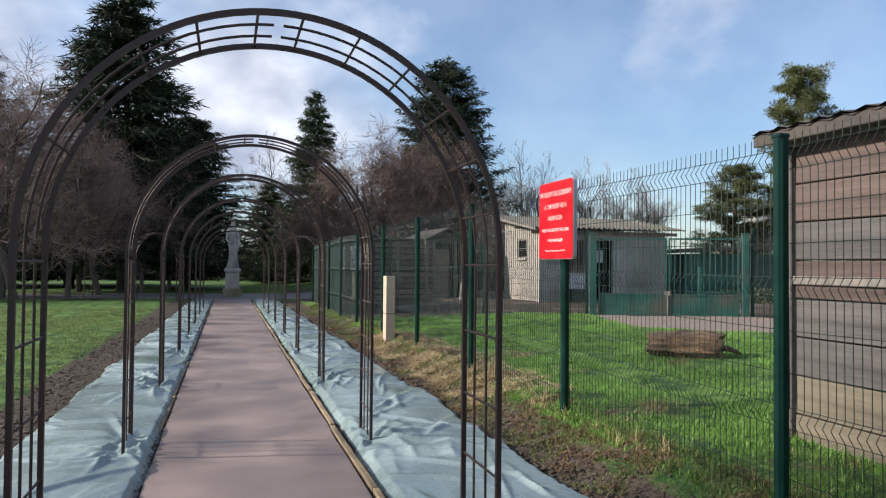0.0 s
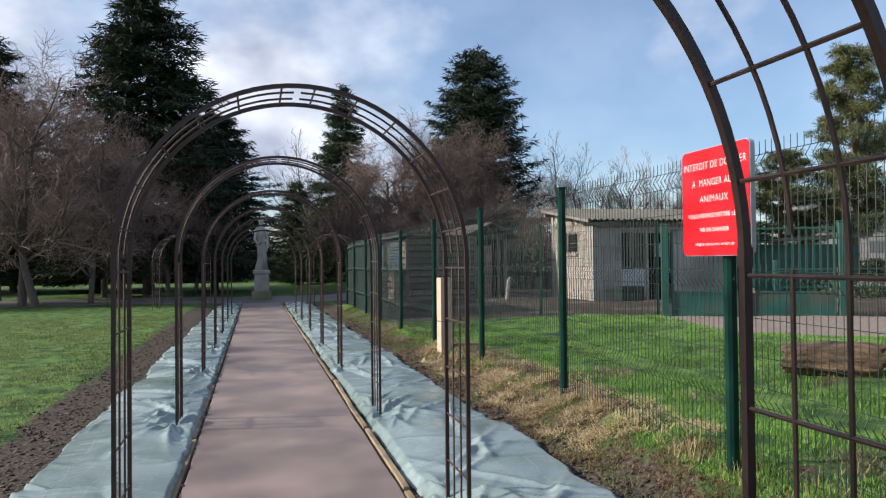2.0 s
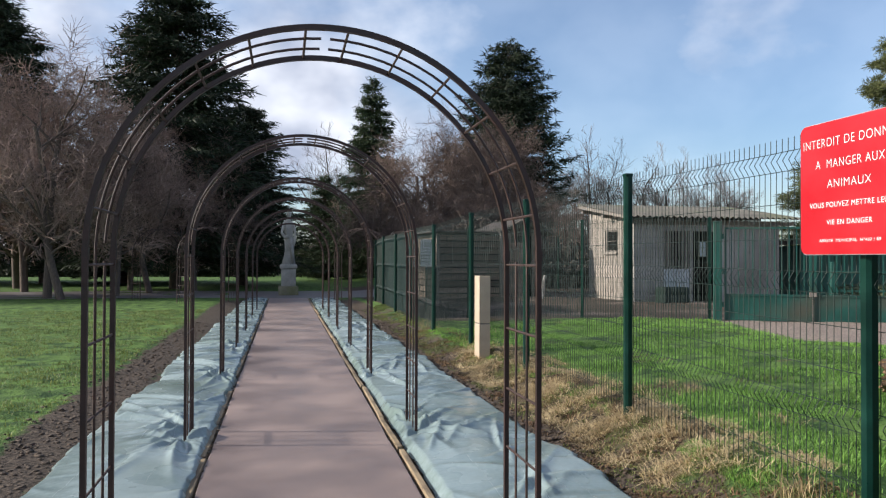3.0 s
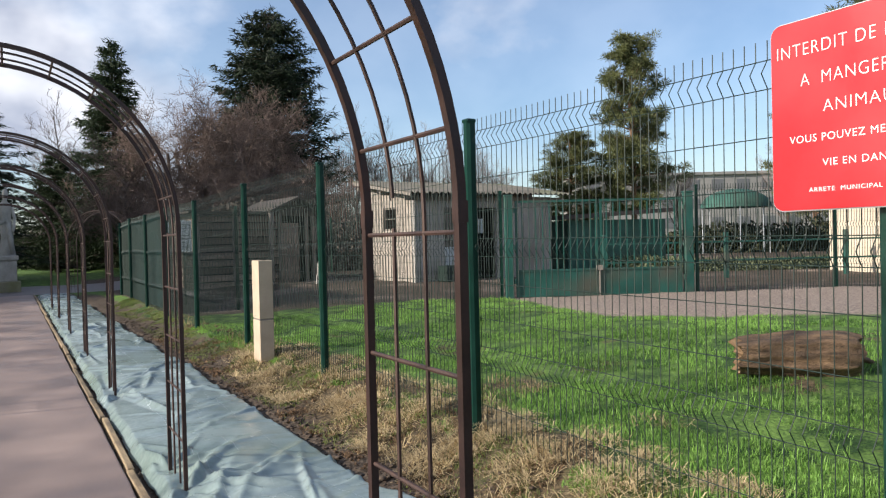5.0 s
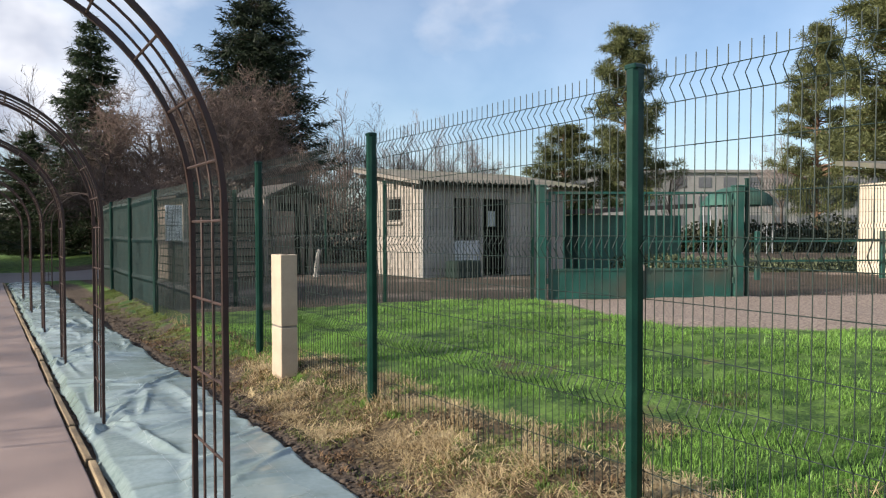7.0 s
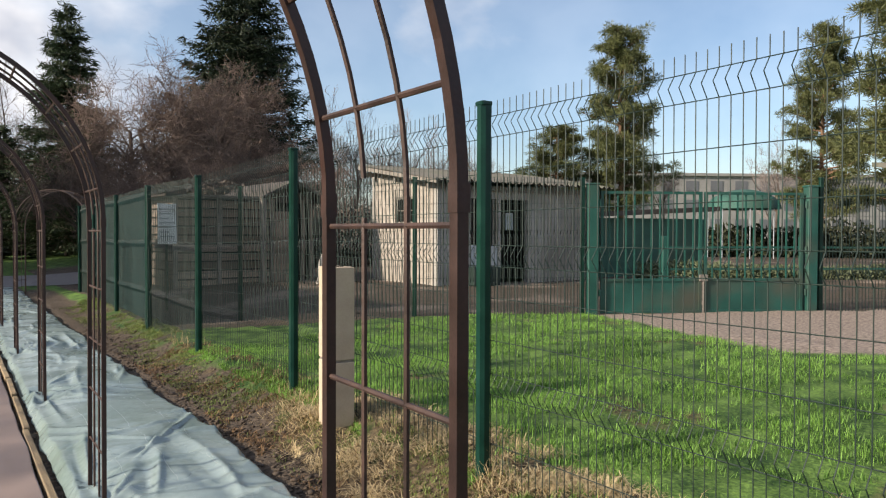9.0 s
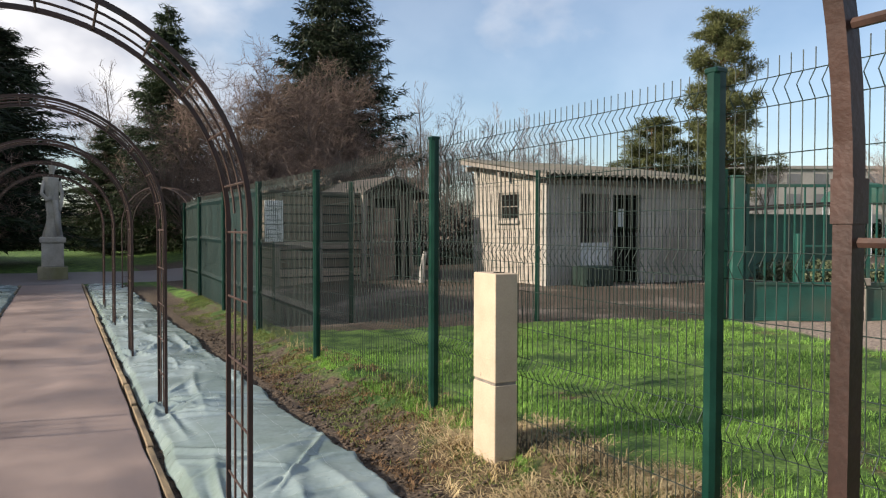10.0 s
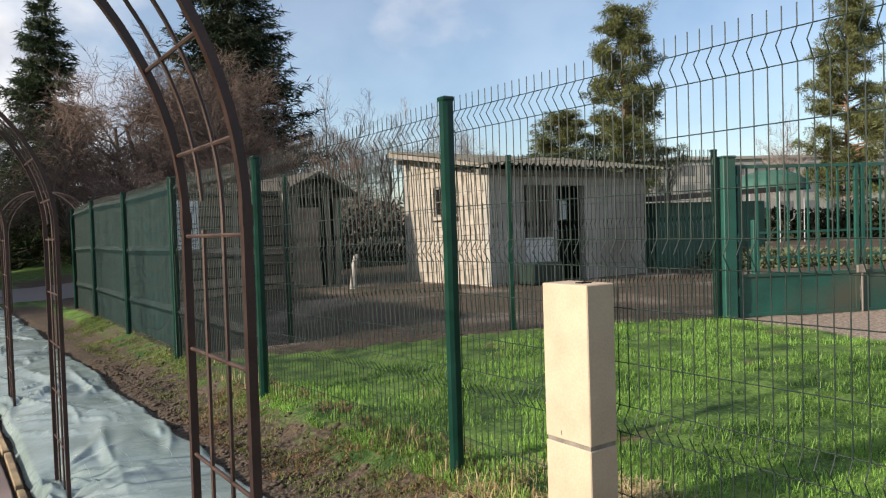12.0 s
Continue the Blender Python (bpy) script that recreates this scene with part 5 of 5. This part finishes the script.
# ---- far buildings and pens ----
flats = thing("apartment_block", "long pale apartment block far behind the trees", "building", m=pose(85, 63.6, 1.2, 0, 0, -30))
part("wall", Geo().box(-26, 26, 0, 10, -1.7, 7.6), M_FACADE, flats)
part("roof", Geo().box(-26.3, 26.3, -0.3, 10.3, 7.6, 7.95), M_FACADE, flats)
pane = Geo().box(-0.8, 0.8, -0.06, 0.0, 0, 1.3).mesh("window", M_PANE)
for i in range(16):
    for j in range(3):
        part("window", pane, None, flats, m=pose(-24 + i * 3.2, 0, 0.9 + j * 2.4))
beige = thing("beige_house", "beige rendered outbuilding with a brown tiled eave", "building", m=pose(17.9, 13.67, 0.27, 0, 0, -32))
part("wall", Geo().box(0, 6, 0, 4, -0.2, 2.35), M_BEIGE, beige)
part("roof", Geo().add([(-0.4, -0.4, 2.3), (6.4, -0.4, 2.3), (6.4, 4.4, 2.9), (-0.4, 4.4, 2.9), (-0.4, -0.4, 2.42), (6.4, -0.4, 2.42), (6.4, 4.4, 3.02), (-0.4, 4.4, 3.02)], [(0, 3, 2, 1), (4, 5, 6, 7), (0, 1, 5, 4), (1, 2, 6, 5), (2, 3, 7, 6), (3, 0, 4, 7)]), M_ROOF, beige)
low = thing("green_shed", "low dark green shed with a brown roof behind the gate", "shed", m=pose(14.8, 22.1, 0.27, 0, 0, -14))
part("wall", Geo().box(0, 3.4, 0, 2.5, -0.2, 1.6), M_DULLGREEN, low)
part("roof", Geo().add([(-0.3, -0.3, 1.75), (3.7, -0.3, 1.95), (3.7, 2.8, 1.95), (-0.3, 2.8, 1.75), (-0.3, -0.3, 1.62), (3.7, -0.3, 1.82), (3.7, 2.8, 1.82), (-0.3, 2.8, 1.62)], [(0, 1, 2, 3), (4, 7, 6, 5), (0, 4, 5, 1), (1, 5, 6, 2), (2, 6, 7, 3), (3, 7, 4, 0)]), M_EAVE, low)
av = thing("aviary", "green domed aviary with pale posts", "aviary", m=pose(32.0, 29.4, 0.4))
rows = []
for i in range(9):
    t = i / 8 * 1.5708
    rows.append([(1.7 * math.cos(t) * math.cos(a), 1.7 * math.cos(t) * math.sin(a), 2.25 + 0.95 * math.sin(t)) for a in [6.28318 * k / 20 for k in range(21)]])
part("dome", Geo().grid(rows), M_DULLGREEN, av, smooth=True)
for k in range(8):
    a = 6.28318 * k / 8
    part("post", Geo().tube([(1.6 * math.cos(a), 1.6 * math.sin(a), -0.1), (1.6 * math.cos(a), 1.6 * math.sin(a), 2.27)], 0.022, 6), M_GREY, av)
pen = thing("pen_fence", "dark green post-and-rail pen in the far yard", "fence", m=pose(12.6, 18.16, 0.25, 0, 0, -28))
for i in range(4):
    part("post", Geo().box(i * 3.0 - 0.05, i * 3.0 + 0.05, -0.05, 0.05, -0.1, 1.15, 0.01), M_GATE, pen)
for zz in (0.45, 0.9):
    part("rail", Geo().box(0, 9.0, -0.09, -0.06, zz, zz + 0.04), M_GATE, pen)

# ---- grass, straw and clods ----
def blades(name, label, category, count, place, height, width, bend, material, seed, flat=0.0):
    rs = np.random.RandomState(seed)
    xy = place(rs, count)
    count = len(xy)
    z = np.array([land(x, y) for x, y in xy]) - 0.005
    c = np.column_stack([xy, z])
    a = rs.rand(count) * 6.283
    hh = height * rs.uniform(0.45, 1.35, count)
    lean = rs.uniform(0.1, 1.0, count) * bend + flat
    d = np.stack([np.cos(a), np.sin(a), np.zeros(count)], 1)
    w = np.stack([-np.sin(a), np.cos(a), np.zeros(count)], 1) * (width * rs.uniform(0.6, 1.3, count))[:, None]
    up = np.array([0, 0, 1.0])
    mid = c + d * (hh * lean * 0.42)[:, None] + up * (hh * 0.58 * np.sqrt(np.maximum(0.03, 1 - np.minimum(0.97, lean * 0.85) ** 2)))[:, None]
    tip = c + d * (hh * lean)[:, None] + up * (hh * np.sqrt(np.maximum(0.02, 1 - np.minimum(0.99, lean) ** 2)))[:, None]
    pts = np.stack([c - w, c + w, mid + w * 0.75, mid - w * 0.75, tip], 1).reshape(-1, 3)
    k = np.arange(count)[:, None] * 5
    me = bpy.data.meshes.new(name)
    me.vertices.add(count * 5)
    me.vertices.foreach_set("co", pts.astype(np.float32).ravel())
    loops = np.concatenate([k + np.array([[0, 1, 2, 3]]), k + np.array([[3, 2, 4]])], 1).astype(np.int32).ravel()
    me.loops.add(len(loops))
    me.loops.foreach_set("vertex_index", loops)
    me.polygons.add(count * 2)
    starts = (np.arange(count)[:, None] * 7 + np.array([[0, 4]])).astype(np.int32).ravel()
    me.polygons.foreach_set("loop_start", starts)
    me.polygons.foreach_set("loop_total", np.tile(np.array([4, 3], dtype=np.int32), count))
    me.materials.append(material)
    me.update(calc_edges=True)
    return tagged(new(name, me), label, category, "", "stuff")


def clumped(x0, x1, y0, y1, power=1.0, keep=None, scale=1.1, low=-0.35):
    def place(rs, count):
        x = x0 + (x1 - x0) * rs.rand(count) ** power
        y = y0 + (y1 - y0) * rs.rand(count)
        xy = np.column_stack([x, y])
        ok = np.array([nz(a, b, scale, 6.0) + 0.6 * nz(a, b, scale * 4, 2.0) > low + rs.rand() * 0.3 for a, b in xy])
        if keep:
            ok &= np.array([keep(a, b) for a, b in xy])
        return xy[ok]
    return place


def paddock(x, y):
    m_, s_, g_ = covers(x, y)
    return m_ < 0.6 and s_ < 0.3 + 0.5 * abs(nz(x, y, 9.0, 3.0)) + 0.25 and g_ < 0.5


blades("paddock_grass", "lush bright green grass in the fenced paddock", "grass", 330000, clumped(2.55, 8.6, 2.5, 16.5, 1.4, paddock, 1.6, -0.2), 0.042, 0.0027, 0.95, M_GRASS, 1)
blades("paddock_tufts", "taller bright grass tufts in the paddock", "grass", 90000, clumped(2.65, 8.6, 2.5, 16.0, 1.2, paddock, 2.6, 0.2), 0.068, 0.003, 0.95, M_GRASS, 2)
blades("lawn_grass", "short dull green lawn beside the path", "grass", 70000, clumped(-7.0, -2.0, 3.0, 24.0, 0.7, lambda x, y: covers(x, y)[0] < 0.4), 0.04, 0.0045, 0.9, M_LAWN, 3)
blades("bank_grass", "thin green grass on the muddy bank", "grass", 130000, clumped(2.02, 2.85, 0.5, 24.0, 0.75, lambda x, y: covers(x, y)[1] < 0.84, 1.3, -0.2), 0.028, 0.003, 1.0, M_LAWN, 4)
blades("dry_straw", "pale dry stalks lying along the fence foot", "dry grass", 52000, clumped(2.1, 3.7, 1.0, 18.0, 1.0, lambda x, y: covers(x, y)[1] > 0.3, 3.4, 0.05), 0.14, 0.0023, 0.12, M_STRAW, 5, 0.9)
blades("strewn_straw", "loose pale straw strewn round the fence foot and pillar", "straw", 60000, clumped(2.1, 3.2, 6.8, 14.0, 1.0, lambda x, y: covers(x, y)[1] > 0.3, 2.6, 0.02), 0.13, 0.0027, 0.2, M_PALE, 7, 0.9)
blades("fence_tufts", "upright dry stalks growing through the fence mesh", "dry grass", 6000, clumped(2.54, 2.8, 1.0, 18.0, 1.0, None, 2.2, 0.2), 0.13, 0.0022, 1.0, M_STRAW, 6)
blades("leaf_litter", "brown dead leaves and stems on the muddy bank", "leaf litter", 60000, clumped(2.0, 3.0, 1.0, 17.0, 1.0, lambda x, y: x < 2.9, 2.2, -0.05), 0.05, 0.0045, 0.3, M_LITTER, 8, 0.75)
rs = np.random.RandomState(9)
cl = Geo()
for k in range(11000):
    y = rs.uniform(1.0, 20.0)
    x = rs.normal(2.12, 0.18) if rs.rand() < 0.6 else (rs.normal(-1.85, 0.2) if rs.rand() < 0.6 else rs.choice([0.86, 0.765, -0.60]) + rs.normal(0, 0.014))
    s = rs.uniform(0.005, 0.02) if rs.rand() < 0.9 else rs.uniform(0.02, 0.032)
    z = land(x, y) if abs(x) > 1 else (0.0 if abs(x) < 0.72 else -0.03)
    s = s if abs(x) > 1 else s * 0.55
    o = rs.normal(0, 0.14, (8, 3)) * s
    pts = np.array([(1, 0, 0), (0.6, 0.8, 0.1), (-0.5, 0.85, 0), (-1, 0, 0.1), (-0.55, -0.8, 0), (0.6, -0.75, 0.1), (0.15, 0.1, 0.38), (0, 0, -0.5)]) * s + o + (x, y, z + s * 0.12)
    cl.add(pts, [(i, (i + 1) % 6, 6) for i in range(6)] + [((i + 1) % 6, i, 7) for i in range(6)])
single("mud_clods", cl, M_CLOD, "loose dark clods of dug earth beside the sheeting", "soil", kind="stuff", smooth=True)
